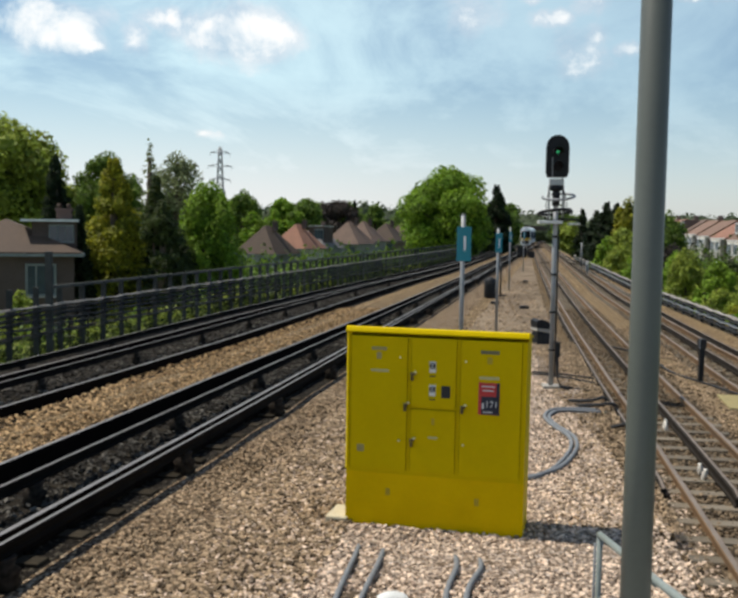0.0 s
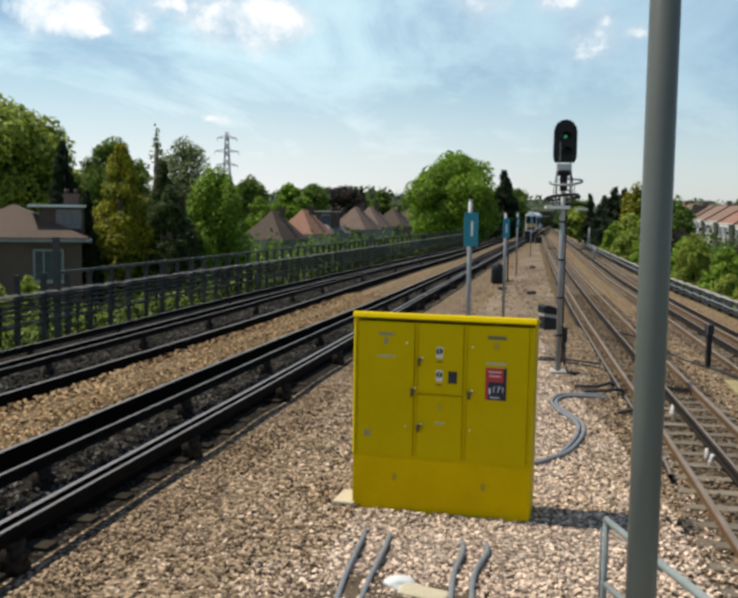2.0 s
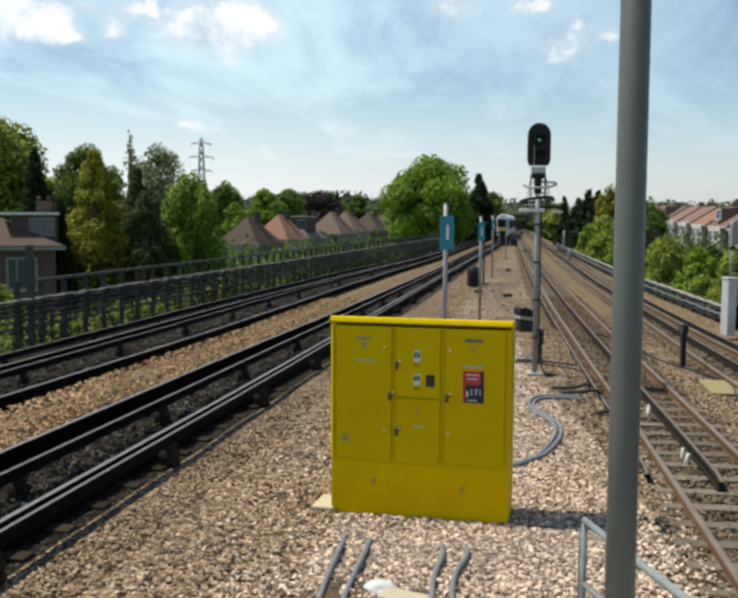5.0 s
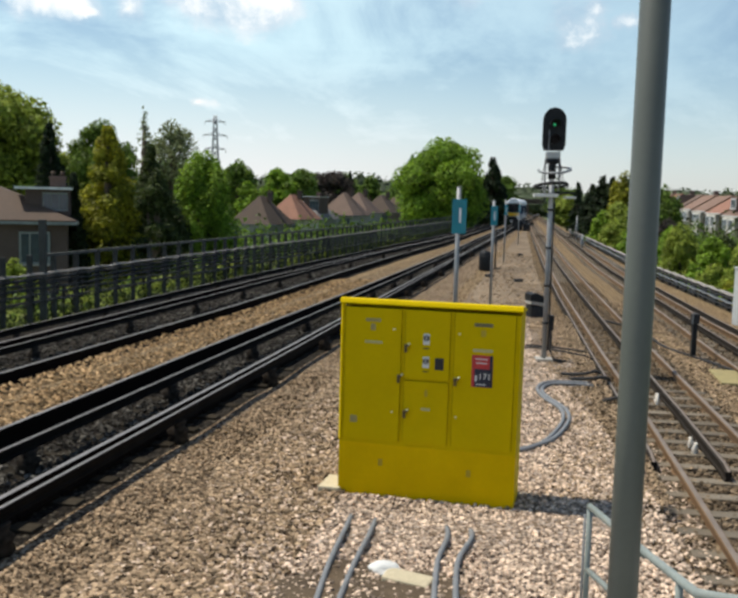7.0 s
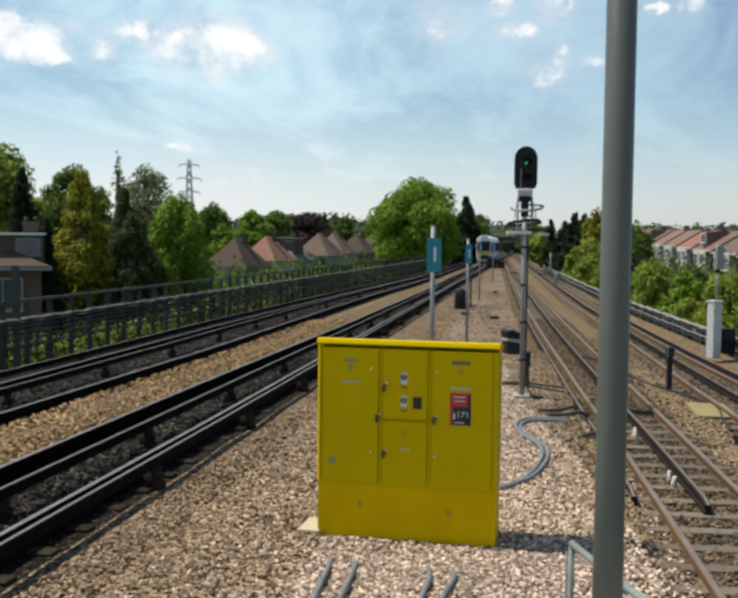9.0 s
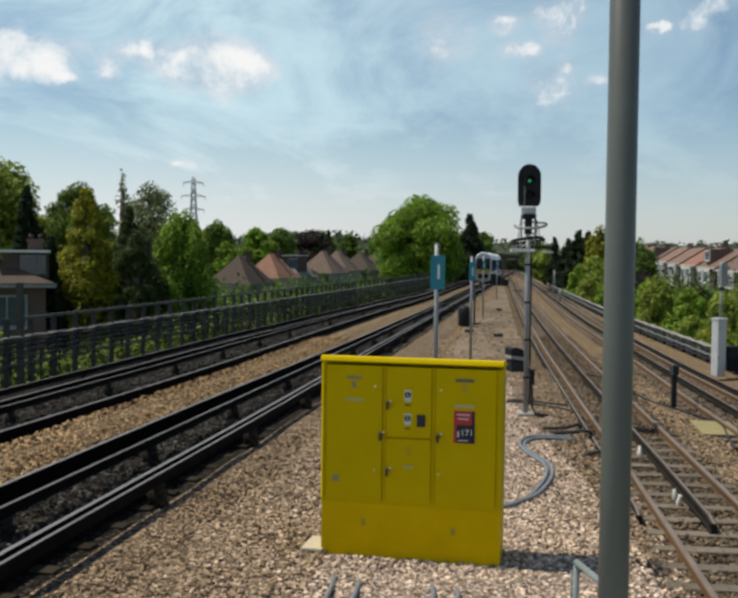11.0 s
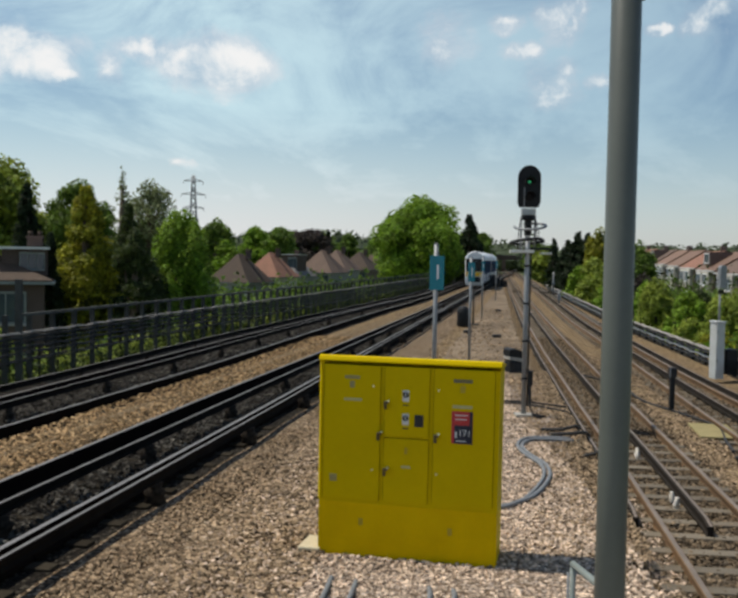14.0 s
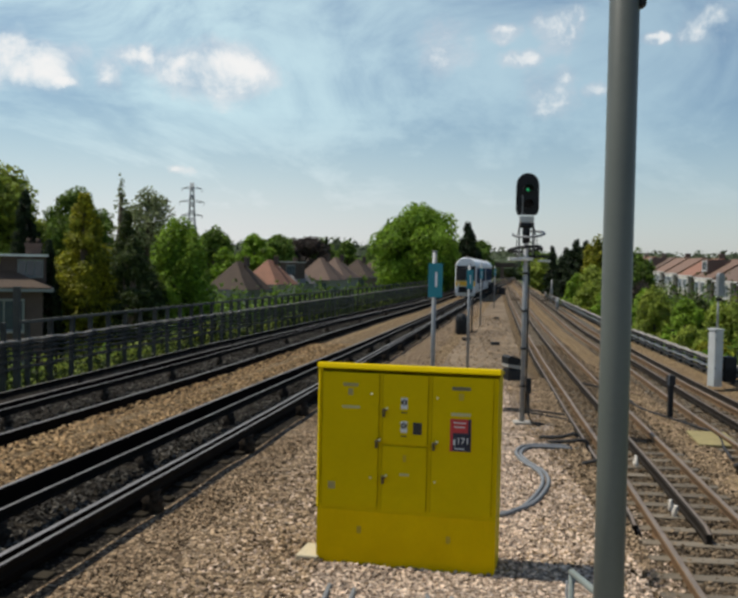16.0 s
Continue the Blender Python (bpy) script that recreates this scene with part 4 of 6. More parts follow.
    part("platform_grating", bm, M_OFFWHITE, s, "pale metal maintenance platform")
    bm = bmesh.new()
    box(bm, (0.36, 0.0, 3.27), (0.22, 0.30, 0.04), bevel=0.01)
    part("step_plate", bm, M_OFFWHITE, s, "pale metal step plate")
    for dx, z1 in ((-0.2, 4.1), (0.19, 4.2), (0.24, 3.95)):
        bm = bmesh.new()
        tube(bm, [(dx, 0.05, 3.3), (dx * 0.9, 0.02, 3.7), (dx * 0.6, 0.0, z1)], 0.008, 6)
        part("cable", bm, M_RUBBER, s, "thin black cable")
    bm = bmesh.new()
    box(bm, (0.24, 0.10, 3.36), (0.42, 0.20, 0.05), bevel=0.008)
    part("bracket", bm, M_BLACK, s)
    for a, b in (((-0.13, 0.06, 3.3), (-0.13, 0.06, 4.0)), ((0.14, 0.04, 3.3), (0.14, 0.04, 4.02))):
        bm = bmesh.new()
        tube(bm, [a, b], 0.02, 6)
        part("stanchion", bm, M_GALV, s)
    bm = bmesh.new()
    tube(bm, [(0.075, 0.03, 0.2), (0.075, 0.03, 3.4)], 0.016, 6)
    part("conduit", bm, M_BLACK, s)
    for dx, pts in ((0, [(0.07, -0.02, 0.95), (0.10, -0.05, 0.6), (0.11, -0.08, 0.25), (0.17, -0.15, 0.06), (0.32, -0.3, 0.03)]),
                    (1, [(0.08, 0.02, 0.85), (0.13, 0.0, 0.5), (0.12, -0.02, 0.2), (0.2, -0.05, 0.05), (0.42, -0.12, 0.03)])):
        bm = bmesh.new()
        tube(bm, pts, 0.022, 8)
        part("cable", bm, M_RUBBER, s, "black cable")
    bm = bmesh.new()
    box(bm, (0.11, -0.03, 0.78), (0.10, 0.14, 0.30), bevel=0.015)
    part("cable_box", bm, M_BLACK, s)


signal()


# ---- numbered stopping signs along the island ----
def stop_sign(x, y, top, plate_top, plate_h, plate_w, digit, extra=""):
    s = thing("stop_sign", "teal enamel stopping sign on a slim galvanised post" + extra, "sign", pose(x, y, 0, 0, 0, -4), group="stopping signs")
    bm = bmesh.new()
    tube(bm, [(0, 0, 0), (0, 0, top)], 0.042, 12)
    part("post", bm, M_GALV, s)
    bm = bmesh.new()
    tube(bm, [(0, 0, top), (0, 0, top + 0.02)], 0.046, 12)
    part("post_cap", bm, M_GALV, s)
    bm = bmesh.new()
    box(bm, (0.02, -0.055, plate_top - plate_h / 2), (plate_w, 0.02, plate_h), bevel=0.006)
    pl = part("plate", bm, M_TEAL, s, "teal enamel plate")
    for z in (0.15, 0.5):
        bm = bmesh.new()
        tube(bm, [(0, 0, plate_top - z), (0, 0, plate_top - z - 0.03)], 0.05, 10)
        part("clip", bm, M_GALV, s)
    if digit:
        me = text_mesh("1", plate_h * 0.62, 0.002)
        me.materials.append(M_WHITE)
        ob = new("numeral", me)
        ob.parent = pl
        ob.matrix_basis = pose(0.035, -0.069, plate_top - plate_h / 2, 90, 0, 0)
    else:
        bm = bmesh.new()
        box(bm, (0.03, -0.067, plate_top - plate_h / 2), (0.03, 0.004, plate_h * 0.45))
        part("marking", bm, M_WHITE, pl)


stop_sign(1.23, 17.5, 3.40, 3.18, 0.645, 0.27, True, ", white numeral one")
stop_sign(3.03, 28.0, 3.20, 3.05, 0.58, 0.20, False)
stop_sign(6.05, 50.0, 3.35, 3.10, 0.55, 0.16, False)
stop_sign(9.9, 73.0, 3.3, 3.1, 0.55, 0.16, False)

# ---- island clutter ----


def dark_case(x, y, w, d, h, turn, label, lid=None):
    c = thing("relay_case", label, "relay case", pose(x, y, 0, 0, 0, turn), group="relay cases")
    bm = bmesh.new()
    box(bm, (0, 0, h / 2), (w, d, h), bevel=0.04)
    part("case_body", bm, M_BLACK, c)
    bm = bmesh.new()
    box(bm, (0, 0, 0.02), (w + 0.06, d + 0.06, 0.04), bevel=0.01)
    part("base", bm, M_RUBBER, c)
    bm = bmesh.new()
    box(bm, (0, -d / 2 - 0.01, h * 0.5), (w * 0.8, 0.02, h * 0.7), bevel=0.006)
    part("door", bm, M_RUBBER, c)
    if lid:
        bm = bmesh.new()
        box(bm, (0, 0, h + 0.05), (w + 0.05, d + 0.05, 0.10), rot=Matrix.Rotation(radians(10), 3, "Y"), bevel=0.015)
        part("band", bm, M_CONCRETE, c, "pale concrete band")
        bm = bmesh.new()
        prof = [(-w / 2 - 0.03, 0.0), (w / 2 + 0.03, -0.06), (w / 2 + 0.03, -0.02), (w * 0.3, 0.12), (0.0, 0.19), (-w * 0.35, 0.22), (-w / 2 - 0.03, 0.18)]
        f, b = [[bm.verts.new((px, py, h + 0.13 + pz)) for px, pz in prof] for py in (-d / 2 - 0.03, d / 2 + 0.03)]
        bm.faces.new(f)
        bm.faces.new(b[::-1])
        for i in range(len(prof)):
            j = (i + 1) % len(prof)
            bm.faces.new((f[i], b[i], b[j], f[j]))
        part("lid", bm, lid, c, "dark curved lid")


def drum(x, y):
    c = thing("cable_drum", "short round-topped black drum standing on the island path", "drum", pose(x, y, 0, 0, 0, 5))
    bm = bmesh.new()
    lathe(bm, (0, 0, 0), ((0.27, 0.0), (0.29, 0.05), (0.29, 0.70), (0.26, 0.85), (0.17, 0.94), (0.05, 0.97)), 20)
    part("drum_body", bm, M_BLACK, c)
    bm = bmesh.new()
    lathe(bm, (0, 0, 0.66), ((0.292, 0.0), (0.305, 0.02), (0.292, 0.04)), 20)
    part("hoop", bm, M_RUBBER, c)


drum(4.36, 43.2)
dark_case(4.07, 25.7, 0.46, 0.45, 0.34, 12, "low dark trackside case with pale band and curved lid", M_BLACK)
dark_case(15.4, 113.0, 0.6, 0.5, 1.1, 5, "black trackside relay case beside the track")
dark_case(14.75, 112.0, 0.6, 0.5, 1.45, 5, "tall black trackside relay case")
dark_case(16.1, 112.0, 0.8, 0.5, 0.8, 5, "low wide black trackside relay case")

for i, (x, y) in enumerate(((5.15, 37.4), (4.2, 39.5), (7.9, 57.0))):
    bm = bmesh.new()
    box(bm, (0, 0, 0.06), (0.34, 0.22, 0.14), bevel=0.03)
    o = tagged(part("cable_pit_cover", bm, M_RUBBER), "small dark cable joint box on the ground", "joint box", "joint boxes")
    o.matrix_basis = pose(x, y, 0, 0, 0, 10 + 25 * i)


def cable(name, label, pts, r, mat, group=""):
    dense = []
    P = [Vector(p) for p in pts]
    for i in range(len(P) - 1):
        a, b, c, d = P[max(i - 1, 0)], P[i], P[i + 1], P[min(i + 2, len(P) - 1)]
        for k in range(5):
            t = k / 5
            dense.append(0.5 * ((2 * b) + (c - a) * t + (2 * a - 5 * b + 4 * c - d) * t * t + (3 * b - a - 3 * c + d) * t ** 3))
    dense.append(P[-1])
    bm = bmesh.new()
    tube(bm, dense, r, 8)
    return tagged(part(name, bm, mat), label, "cable", group)


for k, off in enumerate((0.0, 0.085)):
    cable("cable", "dusty grey cable curling over the ballast from the cabinet",
          [(1.55 + off * 0.2, 11.3 + off, 0.03), (1.85, 11.55 + off * 0.3, 0.035), (2.15 + off * 0.7, 12.05 - off * 0.3, 0.035), (2.5 + off, 13.0, 0.04),
           (2.62 + off * 0.9, 13.8, 0.04), (2.5 + off * 0.9, 14.6, 0.04), (2.5 + off * 0.7, 15.3 - off, 0.04), (2.7 + off * 0.3, 15.85 - off * 2, 0.04), (3.0, 16.0 - off * 2, 0.04), (3.55, 16.05 - off * 2.5, 0.02)],
          0.030, M_GREYCABLE, "curling cables")
for pts in ([(-0.33, 8.85, 0.0), (-0.37, 8.3, 0.05), (-0.46, 7.5, 0.05), (-0.52, 6.6, 0.04)], [(-0.09, 8.75, 0.0), (-0.14, 8.2, 0.05), (-0.25, 7.5, 0.05), (-0.36, 6.6, 0.04)],
            [(0.60, 8.6, 0.0), (0.58, 8.2, 0.05), (0.46, 7.6, 0.05), (0.38, 6.6, 0.04)], [(0.82, 8.55, 0.0), (0.80, 8.2, 0.05), (0.63, 7.6, 0.05), (0.55, 6.6, 0.04)]):
    cable("cable", "grey cable running from the cabinet towards the platform", pts, 0.026, M_GREYCABLE, "platform cables")
cable("cable", "thin black cable across the ballast by the signal", [(1.9, 19.6, 0.03), (2.6, 19.9, 0.03), (3.3, 19.8, 0.04), (4.1, 18.9, 0.03)], 0.02, M_RUBBER)
cable("cable", "thin black cable across the ballast by the signal", [(1.9, 20.0, 0.03), (2.7, 20.3, 0.03), (3.5, 20.0, 0.04), (4.2, 19.5, 0.03)], 0.02, M_RUBBER)
cable("cable", "black cable winding between the tracks", [(6.2, 26.5, -0.15), (6.7, 24.5, -0.14), (6.5, 22.0, -0.15), (6.75, 20.2, -0.14), (7.0, 18.5, -0.14), (6.6, 16.9, -0.14), (6.35, 15.9, -0.14)], 0.028, M_RUBBER)
cable("cable", "black cable looped between the tracks", [(6.2, 15.3, -0.14), (6.05, 15.0, -0.05), (6.0, 14.6, 0.02), (6.1, 14.2, -0.08), (6.5, 14.0, -0.15)], 0.035, M_RUBBER)

cable("cable", "dark cables looping to the rail", [(3.2, 16.9, 0.02), (3.5, 16.5, 0.10), (3.75, 16.7, 0.12), (3.95, 17.1, 0.0)], 0.03, M_RUBBER, "rail bond cables")
cable("cable", "dark cables looping to the rail", [(3.25, 16.4, 0.02), (3.55, 16.0, 0.12), (3.8, 16.1, 0.12), (3.98, 16.5, 0.0)], 0.03, M_RUBBER, "rail bond cables")
cable("cable", "dark cables looping to the rail", [(3.45, 14.6, 0.02), (3.6, 14.3, 0.14), (3.72, 14.5, 0.12), (3.75, 14.9, 0.0)], 0.03, M_RUBBER, "rail bond cables")
bm = bmesh.new()
box(bm, (0, 0, 0), (0.75, 1.5, 0.06), bevel=0.015)
o = tagged(part("cover_board", bm, M_OCHRE), "faded yellow cover board between the tracks", "board")
o.matrix_basis = pose(6.75, 17.9, -0.15, 0, 0, -10)

# pale stone and bare earth near the platform end
bm = bmesh.new()
bmesh.ops.create_icosphere(bm, subdivisions=3, radius=0.12)
for v in bm.verts:
    v.co = Vector((v.co.x * 1.2, v.co.y * 0.9, v.co.z * 0.55)) * (1 + 0.35 * noise.noise(v.co * 9))
o = tagged(part("boulder", bm, M_OFFWHITE), "pale broken stone lying among the ballast", "stone")
o.matrix_basis = pose(0.02, 7.42, 0.05)
bm = bmesh.new()
box(bm, (0, 0, 0), (0.40, 0.20, 0.08), bevel=0.025)
o = tagged(part("broken_slab", bm, M_CREAM), "broken piece of concrete in the ballast", "slab")
o.matrix_basis = pose(0.2, 7.25, 0.03, 5, 3, -20)
bm = bmesh.new()
for i in range(3):
    c = bmesh.ops.create_circle(bm, cap_ends=True, radius=1, segments=72)
    for v in c["verts"]:
        a = math.atan2(v.co.y, v.co.x)
        q = 1 + 0.35 * noise.noise((math.cos(a) * 1.5, math.sin(a) * 1.5, i * 3.0)) + 0.22 * noise.noise((math.cos(a) * 6, math.sin(a) * 6, i * 5.0))
        v.co = Vector(((-0.30, -0.50, 0.3)[i] + v.co.x * 0.42 * q, (7.15, 6.9, 7.0)[i] + v.co.y * 0.40 * q, 0.034 + 0.004 * i))
stones("strewn_gravel", "gravel strewn over the bare earth", M_STONE, 1500, 6.3, 7.9, lambda y: -1.3, lambda y: 0.9, 0.03, 0.02, 12)
tagged(part("bare_earth", bm, M_DIRT), "patch of bare dark earth in the ballast", "ground", kind="structure")


# ---- right side: black post, pale equipment case with a repeater, cable run ----
def black_post():
    p = thing("marker_post", "short black steel post between the tracks", "post", pose(6.73, 20.4, -0.2))
    bm = bmesh.new()
    box(bm, (0, 0, 0.47), (0.10, 0.12, 0.94), bevel=0.012)
    part("post", bm, M_BLACK, p)
    bm = bmesh.new()
    box(bm, (0.0, 0, 0.90), (0.16, 0.17, 0.22), bevel=0.015)
    part("cap_box", bm, M_RUBBER, p)
    bm = bmesh.new()
    box(bm, (-0.072, -0.088, 0.90), (0.02, 0.006, 0.2))
    part("edge_strip", bm, M_GALV, p)


black_post()


def white_case():
    c = thing("location_case", "tall white painted steel equipment case beside the track", "equipment case", pose(9.66, 25.6, 0.06, 0, 0, 8))
    bm = bmesh.new()
    box(bm, (0, 0, 0.66), (0.25, 0.36, 1.56), bevel=0.012)
    part("case_body", bm, M_CASEGREY, c)
    bm = bmesh.new()
    box(bm, (0, 0, 1.465), (0.30, 0.41, 0.05), bevel=0.01)
    part("lid", bm, M_CASEGREY, c)
    bm = bmesh.new()
    box(bm, (0, -0.185, 0.72), (0.20, 0.02, 1.36), bevel=0.006)
    dr = part("door", bm, M_CASEGREY, c)
    for z in (0.4, 1.2):
        bm = bmesh.new()
        box(bm, (-0.095, -0.20, z), (0.02, 0.02, 0.09))
        part("hinge", bm, M_GALV, dr)
    bm = bmesh.new()
    tube(bm, [(0.06, 0.05, 1.45), (0.06, 0.05, 2.35)], 0.03, 10)
    part("mast", bm, M_GALV, c)
    bm = bmesh.new()
    box(bm, (0.07, 0.02, 2.30), (0.12, 0.14, 0.10), bevel=0.02)
    part("bracket", bm, M_BLACK, c)
    bm = bmesh.new()
    pts = [(0.095 * math.cos(a), 0.58 + 0.10 * math.sin(a)) for a in np.linspace(0, math.pi, 10)] + [(-0.095, 0.03), (0.095, 0.03)]
    for i in (0,):
        f = [bm.verts.new((0.08 + x, -0.08, 2.36 + z)) for x, z in pts]
        b = [bm.verts.new((0.08 + x, 0.08, 2.36 + z)) for x, z in pts]
        bm.faces.new(f)
        bm.faces.new(b[::-1])
        for i in range(len(pts)):
            j = (i + 1) % len(pts)
            bm.faces.new((f[i], b[i], b[j], f[j]))
    part("signal_back", bm, M_GALV, c, "grey back of a small signal head")
    bm = bmesh.new()
    box(bm, (0.42, 0.1, 0.35), (0.36, 0.4, 0.7), bevel=0.03)
    part("side_box", bm, M_BLACK, c, "black box beside the case")


white_case()


def cable_run(name, label, f, y0, y1, step, heights, post_h, post_mat, r, mats, off, top=None, z0=0.0, post_w=0.09):
    """Posts along a line carrying level cables; one post per step, each cable a part."""
    t = thing(name, label, "cable run")
    bm = bmesh.new()
    box(bm, (0, 0, post_h / 2), (post_w, post_w, post_h), bevel=0.008)
    me = mesh_of("post", bm, post_mat)
    bm = bmesh.new()
    box(bm, (off * 0.7, 0, -0.03), (abs(off) * 1.5 + 0.05, 0.04, 0.03))
    me_b = mesh_of("bracket", bm, M_BLACK)
    y = y0
    while y < y1:
        piece("post", me, t, pose(f(y), y, z0, random.uniform(-1, 1), random.uniform(-1, 1), random.uniform(-6, 6)))
        if y < 60:
            for h in heights:
                piece("bracket", me_b, t, pose(f(y), y, z0 + h, 0, 0, -10))
        y += step * (1 if y < 60 else 1.6)
    for h, m in zip(heights, mats):
        for k in range(2):
            bm = bmesh.new()
            pts = []
            yy, j = y0 - 1.0, 0
            while yy < y1:
                pts.append((f(yy) + off * (1 - 0.55 * k), yy, z0 + h + r * 0.5 - (0.03 * (j % 2)) * random.uniform(0.2, 1.6) + 0.02 * k))
                yy += step / 2 if yy < 45 else step * 2
                j += 1
            tube(bm, pts, r, 6)
            part("cable", bm, m, t)
    if top:
        bm = bmesh.new()
        sweep(bm, [(f(yy), yy, z0 + top - 0.05) for yy in np.arange(21.75, y1, 4.0)], [(-0.04, 0.0), (0.04, 0.0), (0.04, 0.07), (-0.04, 0.07)])
        part("top_rail", bm, post_mat, t)
        bm = bmesh.new()
        box(bm, (0, 0, 1.2), (0.15, 0.13, 2.4), bevel=0.01)
        part("end_post", bm, post_mat, t, "taller concrete end post").matrix_basis = pose(f(21.75), 21.75, z0)
    return t


cable_run("lineside_fence", "weathered concrete post fence carrying rows of dark cables", FENCE, 15.0, 140, 1.03,
          (1.12, 1.02, 0.90, 0.78, 0.64, 0.46), 1.58, M_FENCEPOST, 0.018, (M_DUSTCABLE, M_RUBBER, M_BLACK, M_RUBBER, M_RUBBER, M_BLACK), 0.10, top=1.56, z0=0.08, post_w=0.115)
cable_run("lineside_cable_run", "rows of dusty black cables on low posts beside the track", TROUGH, 17.0, 110, 1.6,
          (0.16, 0.30, 0.44, 0.55), 0.58, M_BLACK, 0.03, (M_RUBBER, M_GREYCABLE, M_RUBBER, M_DUSTCABLE), -0.12, z0=-0.12)


def palings():
    """Close-boarded pale fence behind the cable posts."""
    t = thing("paling_fence", "old grey timber paling fence along the embankment", "fence")
    bm = bmesh.new()
    box(bm, (0, 0, 0.55), (0.10, 0.025, 1.1))
    me = mesh_of("paling", bm, M_FENCE)
    y = 15.4
    while y < 105:
        if random.random() < (0.45 if y < 34 else 0.8):
            m = pose(FENCE(y) - 0.45 + random.uniform(-0.12, 0.05), y, -0.15 + random.uniform(-0.3, 0.12), random.uniform(-5, 5), random.uniform(-5, 5), random.uniform(50, 100))
            piece("paling", me, t, m @ Matrix.Diagonal((random.uniform(0.6, 1.3), 1, random.uniform(0.75, 1.15), 1)))
        y += 0.30 if y < 34 else 0.27 + 0.004 * (y - 34)
    for z in (0.45, 1.0):
        bm = bmesh.new()
        tube(bm, [(FENCE(yy) - 0.52, yy, z) for yy in np.arange(15, 106, 6.0)], 0.035, 4)
        part("rail", bm, M_FENCE, t)


palings()

# far platform edge kerb beside the cable run
bm = bmesh.new()
ys = list(np.arange(40, 200, 6.0))
sweep(bm, [(TROUGH(y) - 0.75, y, -0.12) for y in ys], [(-0.07, 0.0), (0.07, 0.0), (0.07, 0.10), (-0.07, 0.10)])
tagged(part("concrete_trough", bm, M_SLEEPER), "pale concrete cable trough beside the far track", "cable trough", kind="structure")
# timber boarded crossing over the tracks
for x, y in ((15.05, 95.0), (17.65, 93.0)):
    bm = bmesh.new()
    for k in range(3):
        box(bm, (0, 0.3 * k, 0.04), (1.0, 0.26, 0.08), bevel=0.01)
    o = tagged(part("track_boards", bm, M_TIMBER), "dark timber boards laid between the rails", "boards", "track boards")
    o.matrix_basis = pose(x, y, -0.05, 0, 0, -8)

# far mast on the other side
for x, y, h in ((17.0, 86.0, 2.4), (14.3, 70.0, 1.2)):
    m = thing("mast", "slim grey steel lineside mast", "mast", pose(x, y, -0.2), group="lineside masts")
    bm = bmesh.new()
    tube(bm, [(0, 0, 0), (0, 0, h)], 0.06, 8)
    part("pole", bm, M_GALV, m)
    bm = bmesh.new()
    box(bm, (0, 0, h * 0.55), (0.22, 0.2, 0.45), bevel=0.02)
    part("box", bm, M_GALV, m)

p = thing("marker_post", "thin black post on the island path", "post", pose(4.98, 44.5, 0))
bm = bmesh.new()
tube(bm, [(0, 0, 0), (0, 0, 1.75)], 0.04, 10)
part("post", bm, M_BLACK, p)
bm = bmesh.new()
box(bm, (0.06, 0, 0.03), (0.42, 0.2, 0.06), bevel=0.015)
part("foot", bm, M_RUBBER, p)

# ---- trees ----


def leaf_cloud(lobes, count, size, seed, droop=0.0):
    """Leaf quads strewn over the shells of many lobes (x, y, z, rx, ry, rz)."""
    rng = np.random.default_rng(seed)
    L = np.array(lobes, float)
    wgt = (L[:, 3] * L[:, 5]) ** 1.0
    pick = rng.choice(len(L), count, p=wgt / wgt.sum())
    d = rng.normal(size=(count, 3))
    d /= np.linalg.norm(d, axis=1)[:, None]
    rad = 0.55 + 0.5 * rng.random(count) ** 0.6
    c = L[pick, :3] + d * L[pick, 3:] * rad[:, None]
    c[:, 2] -= droop * rng.random(count) * np.abs(d[:, 0])
    nrm = d * 0.8 + rng.normal(size=(count, 3)) * 0.7 + np.array((0, 0, 0.35))
    nrm /= np.linalg.norm(nrm, axis=1)[:, None]
    t = np.cross(nrm, rng.normal(size=(count, 3)))
    t /= np.linalg.norm(t, axis=1)[:, None]
    b = np.cross(nrm, t)
    s = (size * (0.5 + rng.random(count)))[:, None]
    v = np.stack((c - t * s, c - b * s * 0.55, c + t * s, c + b * s * 0.55 + nrm * s * 0.25), 1).reshape(-1, 3)
    f = np.arange(count * 4).reshape(-1, 4)
    return v, f


